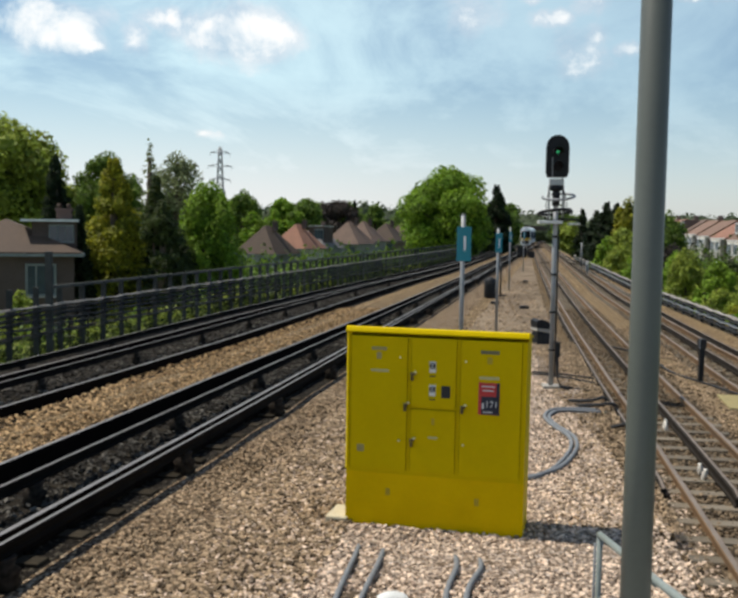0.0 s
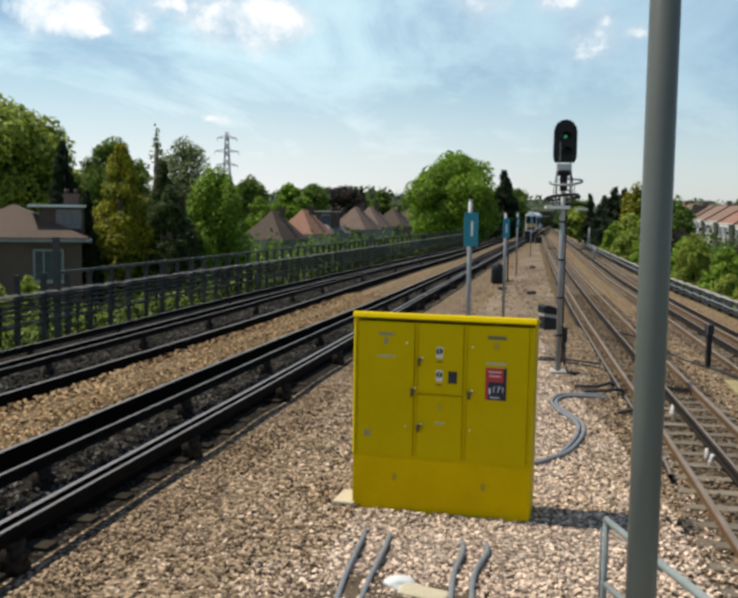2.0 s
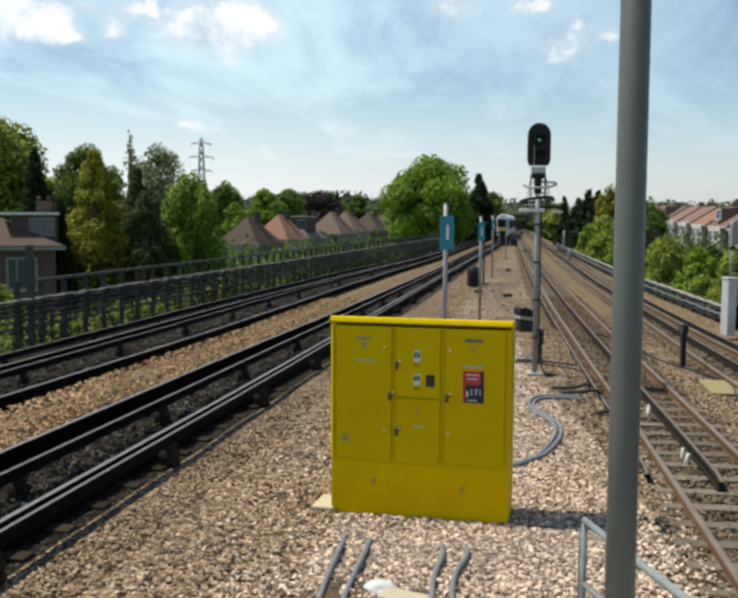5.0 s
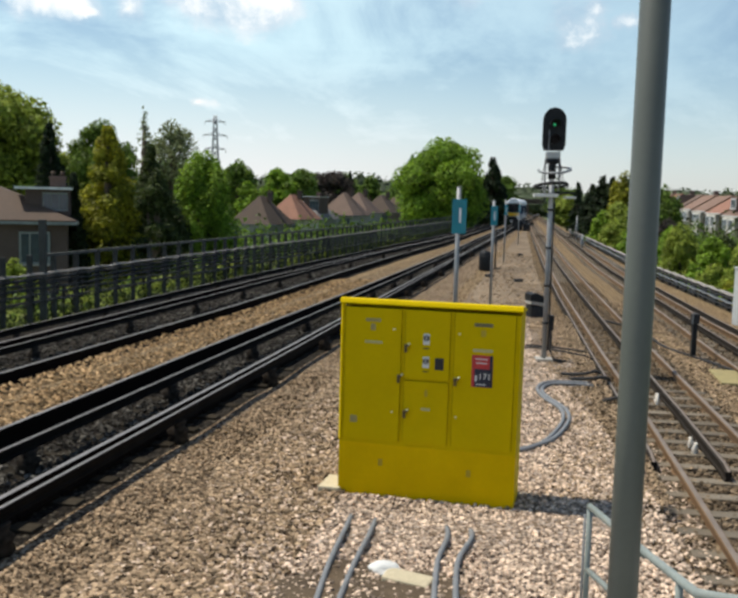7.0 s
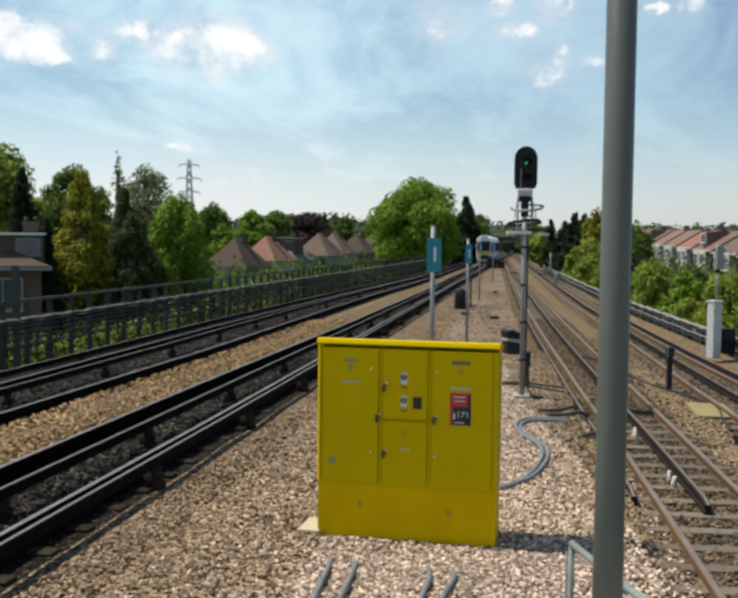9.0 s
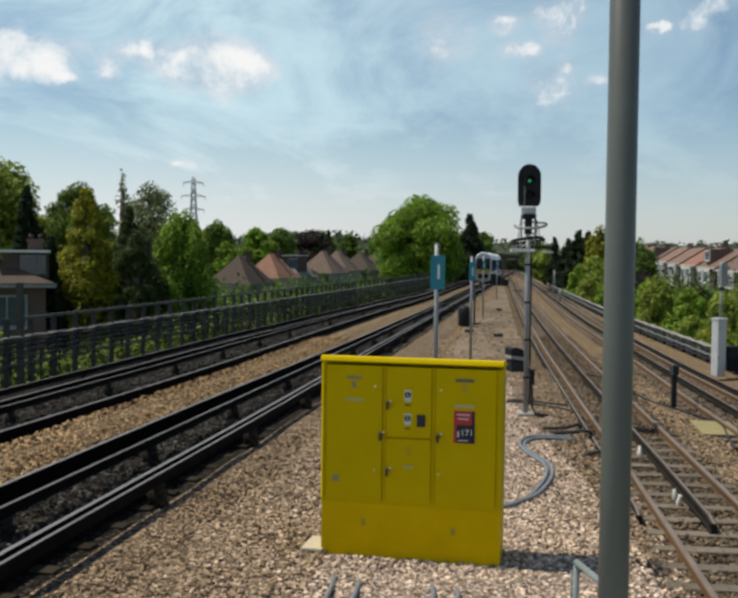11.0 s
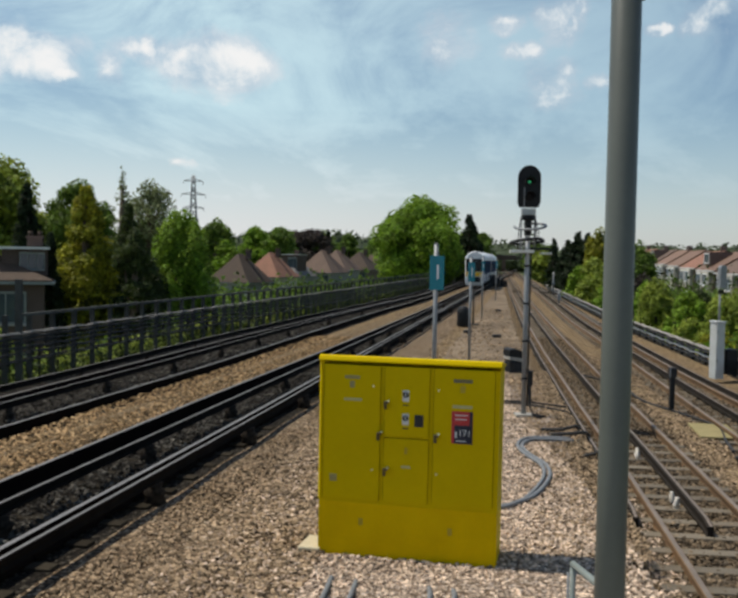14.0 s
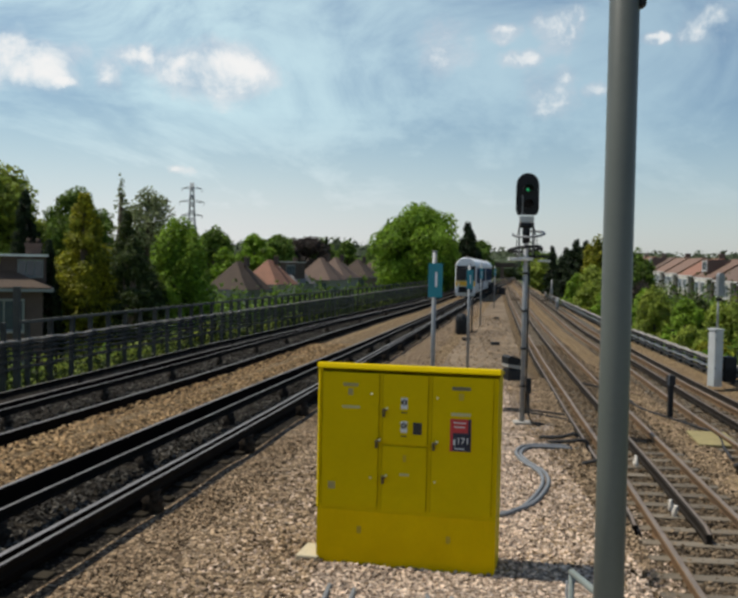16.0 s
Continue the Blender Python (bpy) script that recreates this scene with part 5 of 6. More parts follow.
def tree(name, label, kind, x, y, base, top, wide, seed, shape="round", clear=0.2, dens=1.0, group="", lean=0.0):
    rng = random.Random(seed)
    t = thing(name, label, "tree" if name != "bush" else "bush", pose(x, y, base), group=group)
    h = top - base
    r = wide / 2
    lobes, limbs = [], []
    if shape == "round":
        n = 64
        big, small, reach = (0.34, 0.15, 1.1) if name == "bush" else (0.42, 0.18, 1.0)
        for i in range(n):
            a = rng.uniform(0, 6.283)
            u = rng.uniform(-1, 1)
            q = math.sqrt(max(0, 1 - u * u)) * rng.uniform(0.35, 1.0) * reach
            zc = h * (clear + 1) / 2 + u * h * (1 - clear) / 2 * 0.78
            lr = r * rng.uniform(small, big)
            lobes.append((q * r * 0.85 * math.cos(a), q * r * 0.85 * math.sin(a), zc, lr, lr, lr * rng.uniform(0.7, 1.1)))
        lobes.append((0, 0, h * 0.88, r * 0.35, r * 0.35, h * 0.11))
    elif shape == "cone":
        n = 22
        for i in range(n):
            u = (i + 0.5) / n
            rr = 1.25 * r * (1 - u) ** 0.75 + 0.06 * r
            for k in range(5):
                a = rng.uniform(0, 6.283)
                lr = max(0.12, rr * rng.uniform(0.3, 0.6))
                lobes.append((math.cos(a) * rr * 0.6, math.sin(a) * rr * 0.6, h * (0.04 + 0.93 * u), lr, lr, h / n * 0.9))
    elif shape == "weep":
        for i in range(44):
            a, u = rng.uniform(0, 6.283), rng.uniform(0, 1)
            rr = r * math.sqrt(1 - (max(0, u - 0.35) / 0.65) ** 2) if u > 0.35 else r * (0.8 + 0.2 * u / 0.35)
            lr = r * rng.uniform(0.28, 0.42)
            lobes.append((math.cos(a) * rr * 0.68, math.sin(a) * rr * 0.72, h * (0.10 + 0.80 * u), lr, lr, lr * 1.7))
    elif shape == "open":
        for i in range(20):
            a, u = rng.uniform(0, 6.283), rng.uniform(0, 1)
            lr = r * rng.uniform(0.14, 0.3)
            lobes.append((math.cos(a) * r * rng.uniform(0.2, 0.85), math.sin(a) * r * rng.uniform(0.2, 0.85), h * (0.35 + 0.6 * u), lr, lr, lr))
    lobes = [(a + lean * c, b, c, d, e, f) for a, b, c, d, e, f in lobes]
    dist = math.hypot(x, y)
    size = max(0.07, min(0.36, (0.0015 if name == "bush" else 0.0017) * dist))
    area = sum(l[3] * l[5] for l in lobes)
    size = max(size, math.sqrt(dens * 5.5 * area / 40000))
    count = int(min(40000, max(900, dens * 5.5 * area / (size * size))))
    v, f = leaf_cloud(lobes, count, size, seed, droop=0.4 if shape == "weep" else 0.0)
    # inner masses keep the crown closed
    bm = bmesh.new()
    if shape != "open" and dens > 0.65:
        for l in lobes:
            c = bmesh.ops.create_icosphere(bm, subdivisions=1, radius=1.0)
            for q in c["verts"]:
                w = 0.62 * (1 + 0.4 * noise.noise(q.co * 2.1 + Vector(l[:3])))
                q.co = Vector((l[0] + q.co.x * l[3] * w, l[1] + q.co.y * l[4] * w, l[2] + q.co.z * l[5] * w))
    core = bpy.data.meshes.new("core")
    bm.to_mesh(core)
    bm.free()
    cv = np.array([q.co[:] for q in core.vertices]).reshape(-1, 3)
    cf = [tuple(len(v) + i for i in p.vertices) for p in core.polygons]
    bpy.data.meshes.remove(core)
    me = bpy.data.meshes.new("crown")
    me.from_pydata(np.vstack((v, cv)).tolist(), [], f.tolist() + cf)
    me.materials.append(LEAF[kind])
    cr = new("crown", me)
    cr.parent = t
    # trunk with limbs
    bm = bmesh.new()
    tr = max(0.08, 0.035 * h)
    tube(bm, [(0, 0, -0.2), (lean * h * 0.2, 0, h * 0.25), (lean * h * 0.6, 0, h * 0.7), (lean * h * 0.85, 0, h * 0.9)], tr, 8, tr * 0.25)
    for i in range(7 if shape != "cone" else 3):
        l = lobes[(i * 5) % len(lobes)]
        z0 = min(l[2] * 0.7, h * (0.25 + 0.07 * i))
        tube(bm, [(lean * z0, 0, z0), (l[0] * 0.5, l[1] * 0.5, (z0 + l[2]) / 2 + 0.1), l[:3]], tr * 0.4, 6, tr * 0.1)
    part("trunk", bm, M_BARK, t)
    return t


LOW = -4.0
TREES = [
    # name, label, leaf, x, y, base, top, wide, shape, density
    ("tree", "large yellow-green tree with feathery crown by the embankment", "willow", -27.0, 62, LOW, 10.4, 11.5, "round", 1.3),
    ("conifer", "dark conifer behind a house", "dark", -21.3, 57, LOW, 7.6, 3.2, "cone", 1.3),
    ("tree", "mid-green tree behind the houses", "willow", -25.5, 72, LOW, 6.4, 6.0, "round", 1.0),
    ("tree", "broad mid-green tree in a garden", "mid", -19.6, 62, -1.0, 8.2, 5.2, "round", 1.2),
    ("conifer", "olive-yellow conifer in a garden", "olive", -13.0, 42, LOW, 6.3, 4.4, "cone", 1.5),
    ("conifer", "dark conifer in a back garden", "deep", -11.6, 44, LOW, 5.6, 2.8, "cone", 1.4),
    ("conifer", "thin sparse spire-shaped conifer", "pale", -16.2, 60, LOW, 8.9, 2.6, "cone", 0.16),
    ("tree", "open grey-green tree in a garden", "pale", -15.9, 66, 0.0, 8.7, 4.0, "round", 0.55),
    ("conifer", "narrow dark hedge conifer", "dark", -13.9, 40, LOW, 4.1, 1.6, "cone", 1.4),
    ("tree", "dark garden shrubs behind the fence", "deep", -12.2, 46, LOW, 3.6, 4.6, "round", 1.3),
    ("tree", "dark evergreen tree behind the fence", "deep", -10.5, 41, LOW, 4.4, 2.4, "round", 1.3),
    ("tree", "rounded bright green weeping tree", "bright", -9.95, 48, LOW, 5.4, 4.0, "weep", 1.4),
    ("tree", "mid-green tree in a back garden", "mid", -15.1, 90, LOW, 6.9, 3.6, "round", 1.0),
    ("tree", "light green tree in a back garden", "bright", -12.6, 80, LOW, 4.7, 2.4, "round", 1.0),
    ("tree", "broad light green tree behind the roofs", "bright", -16.6, 132, LOW, 7.6, 6.0, "round", 1.0),
    ("tree", "broad light green tree behind the roofs", "mid", -13.0, 134, LOW, 7.6, 5.4, "round", 1.0),
    ("tree", "mid-green tree beyond the gardens", "mid", -30.0, 125, LOW, 8.4, 8.0, "round", 1.0),
    ("tree", "light green tree beyond the gardens", "bright", -21.8, 128, LOW, 7.4, 6.4, "round", 1.0),
    ("tree", "olive shrub behind the fence", "olive", -14.8, 45, LOW, 3.6, 3.4, "round", 1.2),
    ("tree", "mid-green tree beyond the roofs", "mid", -9.0, 170, LOW, 8.2, 7.0, "round", 1.0),
    ("tree", "dark tree beyond the roofs", "dark", 1.8, 176, LOW, 7.6, 6.0, "round", 1.0),
    ("tree", "mid-green tree beyond the roofs", "mid", -16.5, 175, LOW, 8.6, 9.0, "round", 1.0),
    ("tree", "copper-leaved tree behind the roofs", "purple", -10.2, 150, LOW, 7.6, 8.0, "round", 1.0),
    ("conifer", "dark pointed conifer behind the roofs", "dark", -7.5, 160, LOW, 8.4, 2.2, "cone", 1.0),
    ("conifer", "dark pointed conifer behind the roofs", "dark", -24.5, 130, LOW, 7.6, 2.4, "cone", 1.0),
    ("tree", "mid-green tree behind the roofs", "mid", -4.0, 162, LOW, 8.0, 4.6, "round", 1.0),
    ("tree", "mid-green tree behind the roofs", "mid", 0.4, 152, LOW, 6.6, 5.0, "round", 1.0),
    ("tree", "large bright green tree beside the line", "bright", 6.2, 112, -2.5, 10.3, 11.8, "round", 1.5),
    ("tree", "tall open tree beside the line", "mid", 2.7, 126, LOW, 10.0, 4.6, "round", 1.0),
    ("conifer", "dark pointed conifer beside the line", "dark", 13.9, 132, -2.0, 9.8, 5.4, "cone", 1.4),
    ("tree", "mid-green tree beside the line", "mid", 16.6, 158, -2.0, 9.0, 6.0, "round", 1.0),
    ("tree", "mid-green tree beside the line", "mid", 25.0, 210, -2.0, 9.6, 8.0, "round", 1.0),
    ("tree", "mid-green tree beside the far line", "mid", 40.8, 225, -2.0, 7.4, 8.0, "round", 1.0),
    ("tree", "yellow-green tree beside the far line", "willow", 31.5, 170, -2.0, 5.6, 6.0, "round", 1.0),
    ("conifer", "dark narrow conifer on the embankment", "dark", 23.9, 121, -1.5, 6.3, 2.4, "cone", 1.4),
    ("conifer", "tall dark conifer on the embankment", "dark", 21.3, 100, -2.0, 5.6, 3.6, "cone", 1.4),
    ("conifer", "tall dark conifer on the embankment", "dark", 21.45, 96, -2.0, 6.4, 3.8, "cone", 1.4),
    ("conifer", "tall dark conifer on the embankment", "dark", 21.5, 92, -2.0, 6.2, 3.6, "cone", 1.4),
    ("tree", "olive green tree among dark conifers", "olive", 21.9, 89, -2.0, 6.6, 3.4, "weep", 1.3),
    ("tree", "dark tree on the embankment", "deep", 23.3, 88, LOW, 6.9, 4.4, "round", 1.3),
    ("tree", "mid-green tree on the embankment", "mid", 25.2, 87, LOW, 5.4, 4.0, "round", 1.2),
    ("tree", "yellow-green tree on the embankment", "willow", 19.7, 82, -2.0, 3.7, 3.0, "round", 1.3),
    ("bush", "bright green embankment bush", "bright", 18.6, 82, -1.5, 2.9, 3.2, "round", 1.2),
    ("bush", "yellow-green bush on the embankment", "willow", 17.0, 70, -1.5, 2.5, 2.8, "round", 1.2),
    ("bush", "bright green embankment bush", "bright", 16.2, 61, -1.5, 2.6, 2.6, "round", 1.2),
    ("bush", "light green embankment bush", "bright", 15.9, 53, -1.5, 2.2, 2.2, "round", 1.2),
    ("bush", "yellow-green bush on the embankment", "willow", 14.9, 48, -2.0, 2.1, 2.2, "weep", 1.2),
    ("bush", "broad bright green bush on the embankment", "bright", 15.3, 44.5, -2.0, 1.9, 2.3, "round", 1.3),
    ("bush", "dark green bush on the embankment", "deep", 16.4, 46, -2.0, 1.9, 2.4, "round", 1.3),
    ("bush", "broad olive green bush on the embankment", "willow", 15.9, 41, -2.0, 1.9, 2.2, "weep", 1.3),
    ("bush", "bright green bush on the embankment", "bright", 17.3, 41, -2.0, 2.0, 2.4, "round", 1.2),
    ("bush", "dark green bush on the embankment", "deep", 18.2, 43, -2.0, 2.3, 2.6, "round", 1.2),
    ("bush", "low yellow-green bush by the track", "willow", 13.9, 40, -1.0, 0.7, 1.8, "round", 1.2),
    ("bush", "low olive bush by the track", "olive", 13.6, 36, -1.0, 0.5, 1.6, "round", 1.2),
    ("bush", "mid-green bush on the embankment", "mid", 18.0, 50, -2.5, 1.7, 2.6, "round", 1.2),
    ("bush", "mid-green bush on the embankment", "mid", 20.8, 55, -2.5, 1.5, 2.8, "round", 1.2),
    ("bush", "copper-brown bush on the embankment", "purple", 16.8, 57, -2.5, 2.6, 2.4, "round", 1.2),
    ("bush", "dark bush behind the white case", "deep", 12.0, 29, -1.6, 0.9, 1.5, "round", 1.2),
    ("bush", "light green bush behind the white case", "willow", 13.0, 30, -1.6, 0.9, 1.5, "round", 1.2),
    ("bush", "yellow-green garden bush behind the fence", "willow", -12.4, 30, -2.5, 1.0, 1.6, "round", 1.2),
    ("bush", "light green garden bush behind the fence", "weed", -13.9, 31, -2.5, 0.6, 1.6, "round", 1.2),
    ("tree", "bright green tree by the terrace", "bright", 36.4, 84, LOW, 7.0, 5.0, "round", 1.0),
]
for i, (nm, lab, leaf, x, y, b, tp, wd, shp, dn) in enumerate(TREES):
    if x < 2 and 75 < y < 180:      # these stand beyond the rows of houses
        k = 1.75 if y < 100 else 1.45
        x, y, tp, wd = x * k, y * k, EYE[2] + (tp - EYE[2]) * k, wd * k
    tree(nm, lab, leaf, x, y, b, tp, wd, 100 + i, shp, clear=0.12 if nm != "bush" else 0.0, dens=dn)


def strip_foliage(name, label, leaf, f, y0, y1, w, zlo, zhi, count, size, seed, bumpy=0.5):
    """Continuous low growth along a line, nobody could count it: one mesh of leaves."""
    rng = np.random.default_rng(seed)
    y = y0 + (y1 - y0) * rng.random(count) ** 1.3
    x = np.array([f(v) for v in y]) + w * (rng.random(count) - 0.5)
    hgt = np.array([0.5 + bumpy * noise.noise((a * 0.8, b * 0.5, seed)) for a, b in zip(x, y)])
    z = zlo + (zhi - zlo) * np.clip(hgt, 0.05, 1.2) * rng.random(count)
    c = np.stack((x, y, z), 1)
    nrm = rng.normal(size=(count, 3)) + np.array((0, 0, 0.5))
    nrm /= np.linalg.norm(nrm, axis=1)[:, None]
    t = np.cross(nrm, rng.normal(size=(count, 3)))
    t /= np.linalg.norm(t, axis=1)[:, None]
    b = np.cross(nrm, t)
    s = (size * (0.5 + rng.random(count)) * (0.6 + y / 60))[:, None]
    v = np.stack((c - t * s, c - b * s * 0.5, c + t * s, c + b * s * 0.5), 1).reshape(-1, 3)
    me = bpy.data.meshes.new(name)
    me.from_pydata(v.tolist(), [], np.arange(count * 4).reshape(-1, 4).tolist())
    me.materials.append(LEAF[leaf])
    tagged(new(name, me), label, "plants", kind="stuff")


strip_foliage("weeds", "sunlit weeds and long grass along the fence", "weed", shifted(FENCE, -1.2), 14, 80, 2.2, -0.5, 0.95, 17000, 0.075, 21)
strip_foliage("brambles", "dark tangled brambles on the fence", "deep", shifted(FENCE, -0.35), 14, 110, 0.7, -0.1, 1.0, 12000, 0.06, 25, 1.1)
strip_foliage("hedge", "dark undergrowth behind the fence", "mid", shifted(FENCE, -3.2), 18, 100, 2.4, -1.6, 0.7, 9000, 0.13, 22, 0.7)
strip_foliage("garden_shrubs", "dark garden shrubs below the houses", "mid", line((100, -19.0), (135, -13.0), (200, 0.5)), 98, 215, 9.0, -4.0, 0.9, 13000, 0.12, 24, 0.9)
strip_foliage("back_gardens", "green growth in the gardens before the terrace", "mid", line((60, 24.0), (160, 41.5)), 60, 165, 5.0, -2.5, 2.6, 15000, 0.085, 26, 0.8)
strip_foliage("back_garden_shrubs", "dark shrubs in the gardens before the terrace", "deep", line((60, 25.5), (160, 43.0)), 60, 165, 4.0, -2.5, 2.9, 9000, 0.085, 27, 0.9)
strip_foliage("embankment_growth", "green growth on the far embankment", "bright", shifted(TROUGH, 2.4), 24, 130, 2.6, -1.2, 0.8, 12000, 0.12, 23, 0.7)


def woods():
    """Far wooded skyline on both sides, one mesh of leaf clumps."""
    rng = np.random.default_rng(31)
    lobes = []
    for i in range(330):
        x = rng.uniform(-260, 330)
        y = rng.uniform(300, 420)
        if abs(x - 0.1445 * y) < 8 and y < 352:
            continue
        hh = (11.0 if x < 0.2 * y else 9.0) + (5.0 if x < 0.2 * y else 2.0) * noise.noise((x * 0.03, 0.0, 2.0)) + rng.uniform(-1.5, 1.5)
        r = rng.uniform(4, 9)
        lobes.append((x, y, hh * 0.35, r, r, max(2.0, hh * 0.62)))
    v, f = leaf_cloud(lobes, 70000, 0.8, 32)
    bm = bmesh.new()
    for l in lobes:
        c = bmesh.ops.create_icosphere(bm, subdivisions=2, radius=1.0)
        for q in c["verts"]:
            k = 0.86 * (1 + 0.3 * noise.noise(q.co * 2.3 + Vector(l[:3])))
            q.co = Vector((l[0] + q.co.x * l[3] * k, l[1] + q.co.y * l[4] * k, l[2] + q.co.z * l[5] * k))
    core = bpy.data.meshes.new("core")
    bm.to_mesh(core)
    bm.free()
    cv = [tuple(q.co) for q in core.vertices]
    cf = [tuple(len(v) + i for i in p.vertices) for p in core.polygons]
    bpy.data.meshes.remove(core)
    me = bpy.data.meshes.new("woods")
    me.from_pydata(v.tolist() + cv, [], f.tolist() + cf)
    me.materials.append(LEAF["far"])
    tagged(new("woods", me), "distant wooded skyline", "woods", kind="stuff")


woods()

# ---- houses ----


def window(parent, x, y, z, w, h, normal_y=-1, cols=2, frame_mat=None):
    """A window in a wall that faces -Y: frame, sill and panes."""
    bm = bmesh.new()
    o, i = (w / 2 + 0.045, h / 2 + 0.045), (w / 2 - 0.045, h / 2 - 0.045)
    loops = [[bm.verts.new((x + sx * e[0], yy, z + sz * e[1])) for sx, sz in ((-1, -1), (1, -1), (1, 1), (-1, 1))]
             for e, yy in ((o, y - 0.08), (i, y - 0.08), (i, y + 0.02), (o, y + 0.02))]
    for p, q in zip(loops, loops[1:] + loops[:1]):
        for j in range(4):
            bm.faces.new((p[j], p[(j + 1) % 4], q[(j + 1) % 4], q[j]))
    win = part("window", bm, frame_mat or M_WHITE, parent, "white framed window")
    for k in range(1, cols):
        bm = bmesh.new()
        box(bm, (x - w / 2 + w * k / cols, y - 0.03, z), (0.06, 0.09, h - 0.09))
        part("mullion", bm, frame_mat or M_WHITE, win)
    for k in range(cols):
        bm = bmesh.new()
        box(bm, (x - w / 2 + w * (k + 0.5) / cols, y - 0.012, z), (w / cols - 0.05, 0.03, h - 0.06))
        part("pane", bm, M_GLASS, win)
    bm = bmesh.new()
    box(bm, (x, y - 0.08, z - h / 2 - 0.07), (w + 0.2, 0.2, 0.07))
    part("sill", bm, M_CONCRETE, win)


def hip_roof(bm, w, d, z0, z1, over=0.35, ridge=0.2):
    a, b = w / 2 + over, d / 2 + over
    rx = max(0.2, a - min(a, b) * (1 - ridge))
    base = [(-a, -b, z0), (a, -b, z0), (a, b, z0), (-a, b, z0)]
    low = [(x, y, z - 0.15) for x, y, z in base]
    r0, r1 = (0, -b * ridge, z1), (0, b * ridge, z1)
    V = [bm.verts.new(p) for p in base + low + [r0, r1]]
    for q in ((0, 1, 8), (1, 2, 9, 8), (2, 3, 9), (3, 0, 8, 9), (4, 5, 1, 0), (5, 6, 2, 1), (6, 7, 3, 2), (7, 4, 0, 3), (7, 6, 5, 4)):
        bm.faces.new([V[i] for i in q])


def house(x, y, turn, w, d, eave, ridge, wall, roof, label, dormer=False, base=LOW, chim=0.15, win=0.3, dx=0.33, dw=0.46):
    hs = thing("house", label, "house", pose(x, y, 0, 0, 0, turn), group="houses behind the fence")
    bm = bmesh.new()
    box(bm, (0, 0, (base + eave) / 2), (w, d, eave - base))
    part("wall", bm, wall, hs)
    bm = bmesh.new()
    hip_roof(bm, w, d, eave, ridge)
    rf = part("roof", bm, roof, hs)
    bm = bmesh.new()
    box(bm, (chim * w, 0.1 * d, ridge - 0.1), (0.65, 0.6, 1.2), bevel=0.03)
    box(bm, (chim * w, 0.1 * d, ridge + 0.45), (0.75, 0.7, 0.12), bevel=0.02)
    part("chimney", bm, M_OLDBRICK, rf)
    for k in (-1, 1):
        bm = bmesh.new()
        tube(bm, [(chim * w + 0.2 * k, 0.1 * d, ridge + 0.5), (chim * w + 0.2 * k, 0.1 * d, ridge + 0.72)], 0.10, 8)
        part("chimney_pot", bm, M_TILE, rf)
    bm = bmesh.new()
    for sx, sy, cx, cy in ((w + 0.8, 0.1, 0, -d / 2 - 0.38), (0.1, d + 0.8, w / 2 + 0.38, 0), (0.1, d + 0.8, -w / 2 - 0.38, 0)):
        box(bm, (cx, cy, eave - 0.12), (sx, sy, 0.12))
    part("gutter", bm, M_DULLFRAME, hs)
    for xx in (-0.27, 0.27):
        window(hs, xx * w, -d / 2, eave - 1.15, w * win, 1.25, cols=3, frame_mat=M_DULLFRAME)
        window(hs, xx * w, -d / 2, eave - 3.7, w * win, 1.3, cols=3, frame_mat=M_DULLFRAME)
    if dormer:
        bm = bmesh.new()
        zc, zh = eave + (ridge - eave) * 0.5, ridge - eave
        box(bm, (dx * w, -d * 0.12, zc + zh * 0.04), (w * dw, d * 0.46, zh * 0.82))
        dm = part("dormer", bm, M_OLDBRICK, hs, "flat-roofed dark tile-hung dormer")
        bm = bmesh.new()
        box(bm, ((dx - 0.03) * w, -d * 0.14, eave + zh * 0.97), (w * (dw + 0.09), d * 0.54, 0.10))
        part("dormer_roof", bm, M_OFFWHITE, dm)
        bm = bmesh.new()
        wx, ww = (dx + dw * 0.16) * w, w * dw * 0.56
        box(bm, (wx, -d * 0.355, zc + zh * 0.06), (ww, 0.1, zh * 0.58))
        part("dormer_window", bm, M_DULLFRAME, dm, "white framed dormer window")
        for k in range(3):
            bm = bmesh.new()
            box(bm, (wx + (k - 1) * ww * 0.315, -d * 0.355 - 0.05, zc + zh * 0.06), (ww * 0.28, 0.03, zh * 0.45))
            part("dormer_pane", bm, M_GLASS, dm)


house(-16.9, 39.5, 18, 5.6, 5.0, 2.0, 3.35, M_OLDBRICK, M_TILE, "brown brick house with hipped roof and flat dormer", dormer=True, chim=0.42, win=0.2, dx=0.36, dw=0.32)
house(-17.7, 125, -22, 5.7, 6.4, -0.25, 3.5, M_GREYWALL, M_TILE, "bungalow with dark brown hipped roof")
house(-15.2, 140, -22, 5.7, 6.4, 0.2, 3.85, M_RENDERWALL, M_TILE2, "pale rendered bungalow with orange hipped roof")
house(-13.4, 152, -22, 6.2, 6.8, 0.1, 3.7, M_GREYWALL, M_SLATE, "house with grey hipped roof and dark dormer", dormer=True, dx=0.2)
house(-8.7, 166, -22, 6.4, 7.0, 0.6, 4.55, M_GREYWALL, M_TILETAN, "house with tan hipped roof")
house(-6.6, 180, -22, 6.4, 7.0, 0.9, 4.75, M_GREYWALL, M_TILETAN, "house with tan hipped roof")
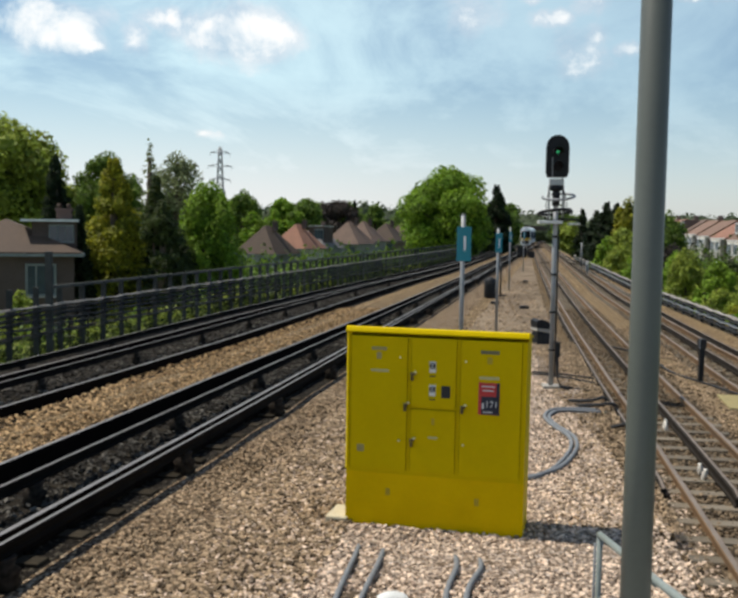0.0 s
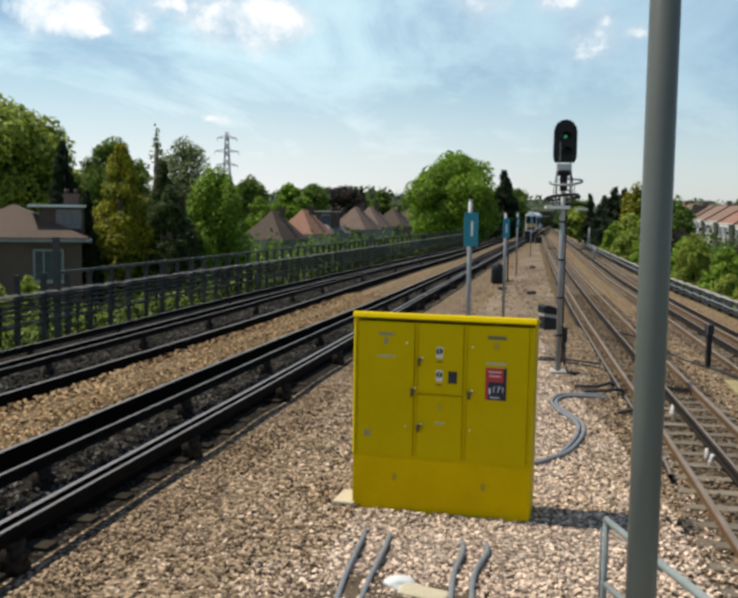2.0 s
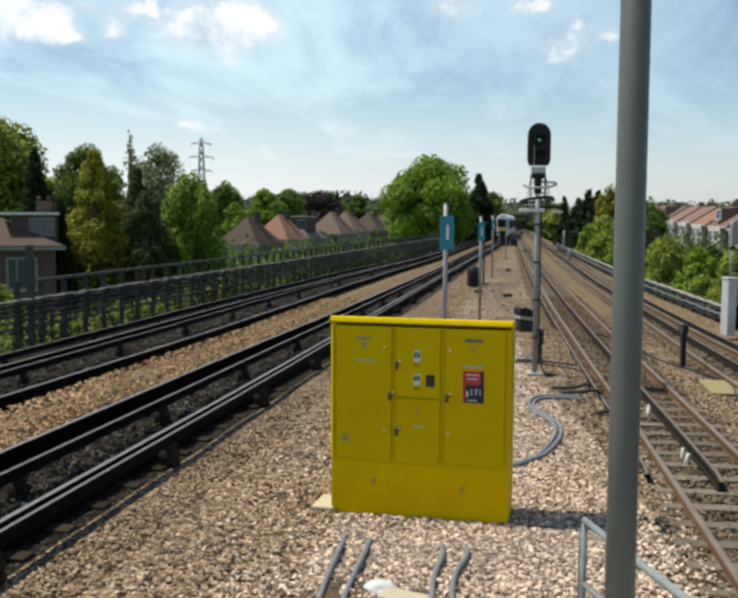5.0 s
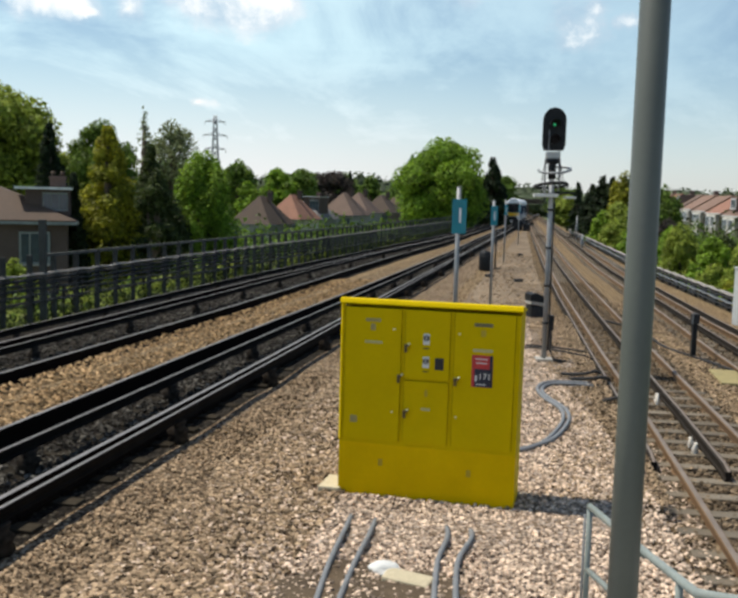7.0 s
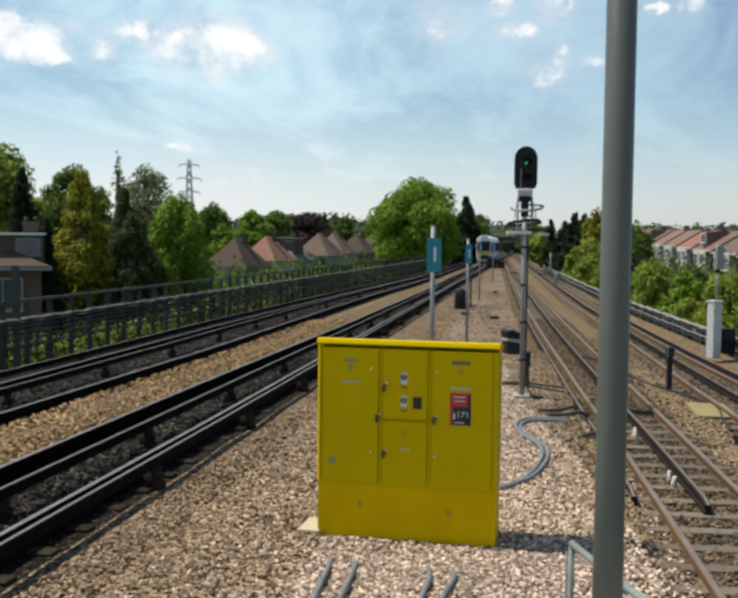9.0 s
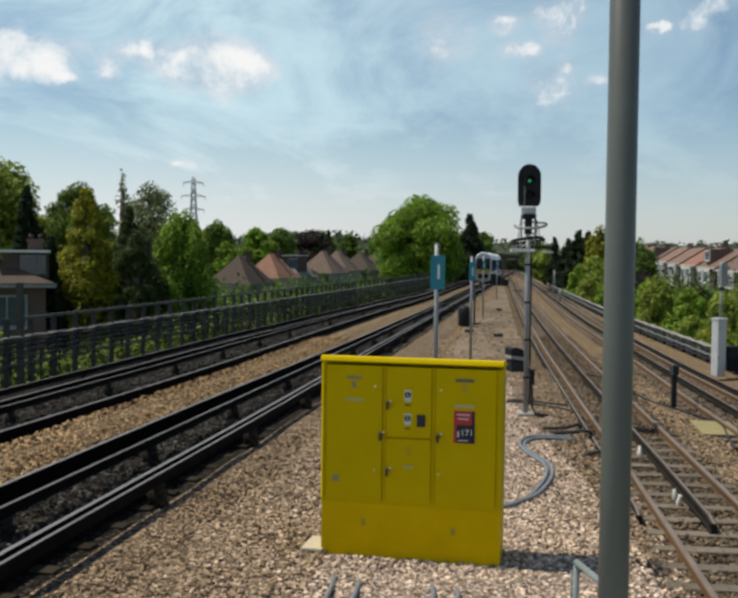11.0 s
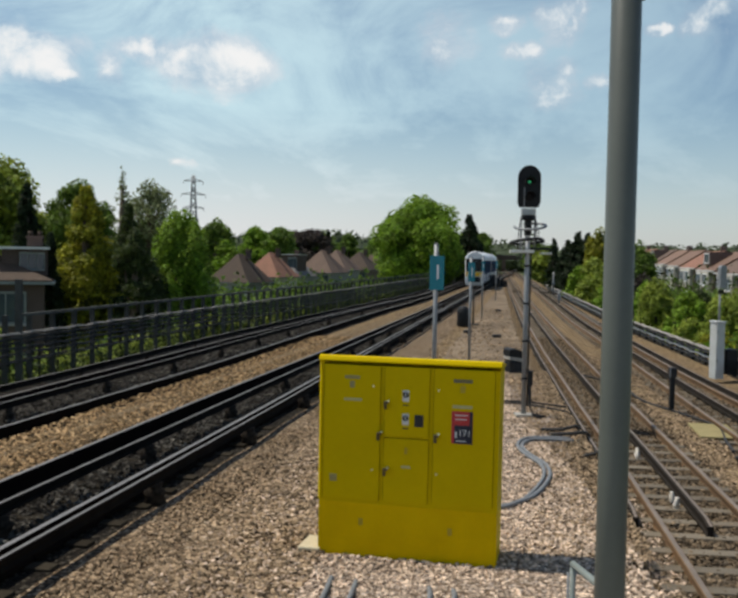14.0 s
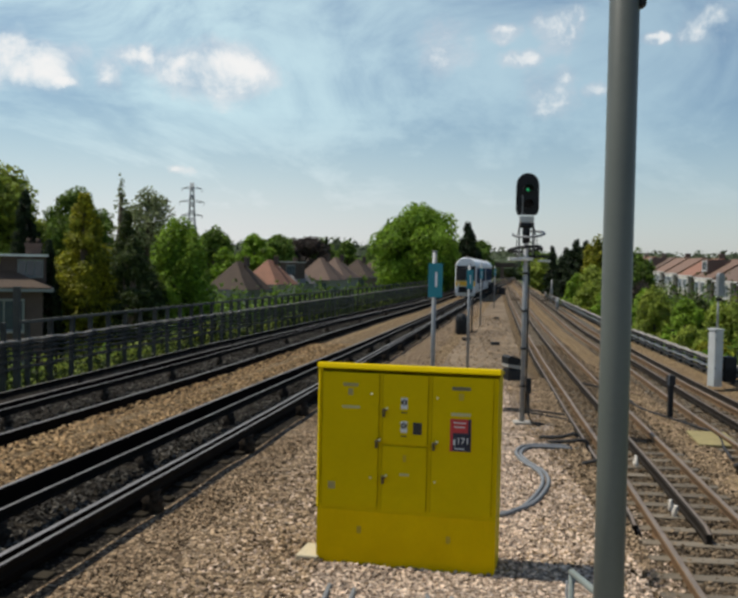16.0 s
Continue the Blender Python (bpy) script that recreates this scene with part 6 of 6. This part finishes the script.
house(-2.4, 195, -22, 6.6, 7.0, 0.9, 4.55, M_BRICK, M_TILE, "brick house with brown hipped roof")
house(1.2, 210, -22, 6.8, 7.0, 1.0, 4.9, M_BRICK, M_TILE, "brick house with brown hipped roof")
house(4.4, 226, -22, 6.8, 7.0, 1.0, 5.0, M_GREYWALL, M_TILE, "grey house with brown hipped roof")


def terrace_house(x, y, eave, ridge, length, dormer=False, wall=None, roof=None, chimney=True):
    """Part of a terrace: the long side with its bays faces the railway (-X)."""
    hs = thing("terraced_house", "brick terraced house with pale bay and tiled roof" + (" and a dormer" if dormer else ""), "house",
               pose(x, y, 0, 0, 0, -90 + -10), group="terraced houses")
    d = 6.0
    bm = bmesh.new()
    box(bm, (0, d / 2, (LOW + eave) / 2), (length, d, eave - LOW))
    part("wall", bm, wall or M_BRICK, hs)
    bm = bmesh.new()
    a, o = length / 2 + 0.02, 0.35
    V = [bm.verts.new(p) for p in ((-a, -o, eave - 0.1), (a, -o, eave - 0.1), (a, d + o, eave - 0.1), (-a, d + o, eave - 0.1),
                                   (-a, -o, eave), (a, -o, eave), (a, d + o, eave), (-a, d + o, eave), (-a, d / 2, ridge), (a, d / 2, ridge))]
    for q in ((3, 2, 1, 0), (0, 1, 5, 4), (2, 3, 7, 6), (4, 5, 9, 8), (6, 7, 8, 9), (0, 4, 8, 7, 3), (1, 2, 6, 9, 5)):
        bm.faces.new([V[i] for i in q])
    rf = part("roof", bm, roof or M_TERRACE, hs)
    bm = bmesh.new()
    box(bm, (length * 0.42, d / 2, ridge + 0.1), (0.5, 0.7, 0.9), bevel=0.03)
    if chimney:
        part("chimney", bm, M_BRICK, rf)
    else:
        bm.free()
    bay_w = length * 0.62
    bm = bmesh.new()
    box(bm, (-0.06 * length, -0.2, eave - 2.75), (bay_w, 0.5, 5.2), bevel=0.05)
    part("bay", bm, M_RENDERWALL, hs, "pale rendered bay")
    for k in (-0.25, 0.25):
        window(hs, -0.06 * length + k * bay_w, -0.45, eave - 1.05, bay_w * 0.36, 1.25, cols=3)
        window(hs, -0.06 * length + k * bay_w, -0.45, eave - 3.6, bay_w * 0.36, 1.4, cols=3)
    bm = bmesh.new()
    box(bm, (0, -0.42, eave - 0.06), (length, 0.1, 0.12))
    part("gutter", bm, M_OFFWHITE, hs)
    bm = bmesh.new()
    box(bm, (length * 0.49, -0.2, (LOW + eave) / 2), (0.22, 0.4, eave - LOW))
    part("party_pier", bm, M_BRICK, hs)
    if dormer:
        bm = bmesh.new()
        box(bm, (-0.1 * length, d * 0.22, eave + (ridge - eave) * 0.62), (length * 0.3, d * 0.4, (ridge - eave) * 0.7))
        dm = part("dormer", bm, M_BRICK, hs)
        window(hs, -0.1 * length, 0.02 * d, eave + (ridge - eave) * 0.62, length * 0.22, (ridge - eave) * 0.5)


for i in range(11):
    yy = 66.0 + 12.05 * i
    terrace_house(19.0 + 0.178 * yy, yy, 0.75 + 0.0172 * yy, 2.8 + 0.0176 * yy, 12.0, i % 4 == 3, chimney=i % 2 == 0,
                  roof=(M_TERRACE, M_TERRACE, M_TILETAN, M_TERRACE, M_TILE2)[i % 5])


# ---- far overbridge ----
bridge = thing("overbridge", "dark distant bridge crossing over the railway", "bridge", pose(49.5, 345, 0, 0, 0, -8))
bm = bmesh.new()
box(bm, (0, 0, 4.1), (46, 3, 0.9), bevel=0.05)
part("deck", bm, M_OLDBRICK, bridge)
for dy in (-1.6, 1.6):
    bm = bmesh.new()
    box(bm, (0, dy, 4.95), (46, 0.2, 0.9), bevel=0.03)
    part("parapet", bm, M_OLDBRICK, bridge)
for dx in (-15, 0, 15):
    bm = bmesh.new()
    box(bm, (dx, 0, 1.2), (1.4, 2.6, 5.2), bevel=0.05)
    part("pier", bm, M_BRICK, bridge)


# ---- transmission tower ----
def pylon(x, y, base, top, half):
    p = thing("transmission_tower", "distant steel lattice transmission tower", "pylon", pose(x, y, base, 0, 0, 20))
    h = top - base

    def half_at(z):
        return half * (1 - 0.72 * min(1, z / (h * 0.62))) if z < h * 0.62 else half * 0.28 * (1 - 0.6 * (z - h * 0.62) / (h * 0.38))
    for sx in (-1, 1):
        for sy in (-1, 1):
            bm = bmesh.new()
            tube(bm, [(sx * half_at(z), sy * half_at(z), z) for z in np.linspace(0, h, 9)], 0.16, 4)
            part("leg", bm, M_STEELTOWER, p)
    lv = list(np.linspace(0, h * 0.97, 14))
    bm = bmesh.new()
    for a, b in zip(lv, lv[1:]):
        ra, rb = half_at(a), half_at(b)
        for q in range(4):
            ca, sa = ((-1, -1), (1, -1), (1, 1), (-1, 1))[q], ((1, -1), (1, 1), (-1, 1), (-1, -1))[q]
            tube(bm, [(ca[0] * ra, ca[1] * ra, a), (sa[0] * rb, sa[1] * rb, b)], 0.09, 4)
            tube(bm, [(sa[0] * ra, sa[1] * ra, a), (ca[0] * rb, ca[1] * rb, b)], 0.09, 4)
    part("lattice", bm, M_STEELTOWER, p)
    for z, arm in ((h * 0.68, 3.4), (h * 0.81, 3.9), (h * 0.94, 3.2)):
        for s in (-1, 1):
            bm = bmesh.new()
            tube(bm, [(0, 0, z + 0.9), (s * arm, 0, z)], 0.11, 4)
            tube(bm, [(0, 0, z), (s * arm, 0, z)], 0.11, 4)
            tube(bm, [(s * arm, 0, z), (s * arm, 0, z - 1.0)], 0.09, 4)
            part("cross_arm", bm, M_STEELTOWER, p)
    bm = bmesh.new()
    tube(bm, [(0, 0, h * 0.97), (0, 0, h)], 0.2, 5, 0.05)
    part("peak", bm, M_STEELTOWER, p)


pylon(-58.0, 300, -4.0, 29.3, 3.4)


# ---- the train ----
def train():
    t = thing("train", "white diesel multiple unit train with yellow and dark blue front", "train")
    W, H, N = 1.0, 3.85, 2
    LEN = 17.5
    prof = [(-W * 0.96, 0.55), (-W, 0.9), (-W, 3.0)] + [(-W * math.cos(a), 3.0 + 0.85 * math.sin(a)) for a in np.linspace(0.12, math.pi - 0.12, 11)] + [(W, 3.0), (W, 0.9), (W * 0.96, 0.55)]
    for k in range(N):
        y0 = 0.12 + k * (LEN + 0.5)
        bm = bmesh.new()
        rings = []
        steps = [(0.0, 0.90, -0.05), (0.12, 0.97, 0.0), (0.45, 1.0, 0.0)] if k == 0 else [(0.0, 1.0, 0.0)]
        for dy, sc, dz in steps + [(LEN, 1.0, 0.0)]:
            rings.append([bm.verts.new((x * sc, y0 + dy, z * (0.96 + 0.04 * sc) + dz)) for x, z in prof])
        n = len(prof)
        for a, b in zip(rings, rings[1:]):
            for j in range(n):
                f = bm.faces.new((a[j], a[(j + 1) % n], b[(j + 1) % n], b[j]))
                f.smooth = 3 <= j <= 12
        bm.faces.new(rings[0])
        bm.faces.new(rings[-1][::-1])
        body = part("carriage_body", bm, M_WHITE, t, "white carriage body")
        for s in (-1, 1):
            bm = bmesh.new()
            box(bm, (s * (W + 0.004), y0 + LEN / 2 + 0.2, 2.15), (0.02, LEN - 0.9, 1.45))
            part("window_band", bm, M_TRAINBLUE, body, "dark blue band along the windows")
            for i in range(8):
                if i in (2, 5):
                    bm = bmesh.new()
                    box(bm, (s * (W + 0.012), y0 + 1.9 + i * 1.95, 1.75), (0.03, 1.1, 2.1), bevel=0.01)
                    part("door", bm, M_TRAINBLUE, body, "dark blue sliding door")
                else:
                    bm = bmesh.new()
                    box(bm, (s * (W + 0.016), y0 + 1.9 + i * 1.95, 2.12), (0.02, 1.35, 0.80), bevel=0.008)
                    part("window", bm, M_TRAINGLASS, body)
        for yy in (2.8, LEN - 2.8):
            bm = bmesh.new()
            box(bm, (0, y0 + yy, 0.42), (1.5, 2.2, 0.28), bevel=0.04)
            bg = part("bogie", bm, M_BLACK, t)
            for dy in (-0.8, 0.8):
                bm = bmesh.new()
                for s in (-1, 1):
                    tube(bm, [(s * 0.52, y0 + yy + dy, 0.40), (s * 0.62, y0 + yy + dy, 0.40)], 0.38, 18)
                tube(bm, [(-0.6, y0 + yy + dy, 0.40), (0.6, y0 + yy + dy, 0.40)], 0.07, 8)
                part("wheelset", bm, M_RAILSIDE, bg)
        bm = bmesh.new()
        box(bm, (0, y0 + LEN / 2, 0.45), (1.7, 6.5, 0.4), bevel=0.05)
        part("underframe", bm, M_BLACK, t)
    # cab front
    y = 0.10
    for x0, x1 in ((-0.80, -0.30), (-0.26, 0.26), (0.30, 0.80)):
        bm = bmesh.new()
        box(bm, ((x0 + x1) / 2, y - 0.01, 2.32), (x1 - x0, 0.06, 1.15), bevel=0.02)
        part("windscreen", bm, M_WINDSCREEN, t, "dark cab windscreen")
    bm = bmesh.new()
    box(bm, (0, y + 0.012, 2.36), (1.80, 0.05, 1.4), bevel=0.02)
    part("windscreen_surround", bm, M_BLACK, t)
    bm = bmesh.new()
    box(bm, (0, y, 1.40), (1.84, 0.08, 0.46), bevel=0.03)
    part("front_panel", bm, M_TRAINYEL, t, "yellow warning panel")
    bm = bmesh.new()
    box(bm, (0.0, y - 0.03, 2.82), (0.7, 0.05, 0.16), bevel=0.01)
    part("destination_display", bm, M_INK, t)
    for s in (-1, 1):
        bm = bmesh.new()
        tube(bm, [(s * 0.64, y - 0.02, 1.34), (s * 0.64, y - 0.07, 1.34)], 0.10, 14)
        part("headlight", bm, M_HEADLAMP, t)
        bm = bmesh.new()
        tube(bm, [(s * 0.5, y + 0.1, 0.75), (s * 0.5, y - 0.35, 0.75)], 0.07, 10)
        tube(bm, [(s * 0.5, y - 0.35, 0.75), (s * 0.5, y - 0.39, 0.75)], 0.15, 12)
        part("buffer", bm, M_BLACK, t)
        bm = bmesh.new()
        box(bm, (s * 0.80, y + 0.03, 0.78), (0.26, 0.12, 0.65), bevel=0.03)
        part("corner_skirt", bm, M_WHITE, t)
    bm = bmesh.new()
    box(bm, (0, y + 0.0, 0.83), (1.3, 0.1, 0.55), bevel=0.03)
    part("coupling_panel", bm, M_BLACK, t)
    bm = bmesh.new()
    box(bm, (0, y + 0.05, 0.36), (1.75, 0.10, 0.28), bevel=0.03)
    part("snow_plough", bm, M_OFFWHITE, t)
    bm = bmesh.new()
    box(bm, (0, y - 0.2, 0.72), (0.26, 0.5, 0.22), bevel=0.03)
    part("coupler", bm, M_BLACK, t)
    return t


TRAIN = train()


def motions():
    rows = []
    for i in range(9):
        t = 2.0 * i
        y = 183.0 - 6.05 * t
        x = 0.5 * (L1_NEAR(y) + L1_FAR(y)) - 0.42 - 0.006 * (y - 86.0)
        rows.append((t, pose(x, y, ZL + 0.06, 0, 0, -9.85)))
    walk(TRAIN, rows)


motions()
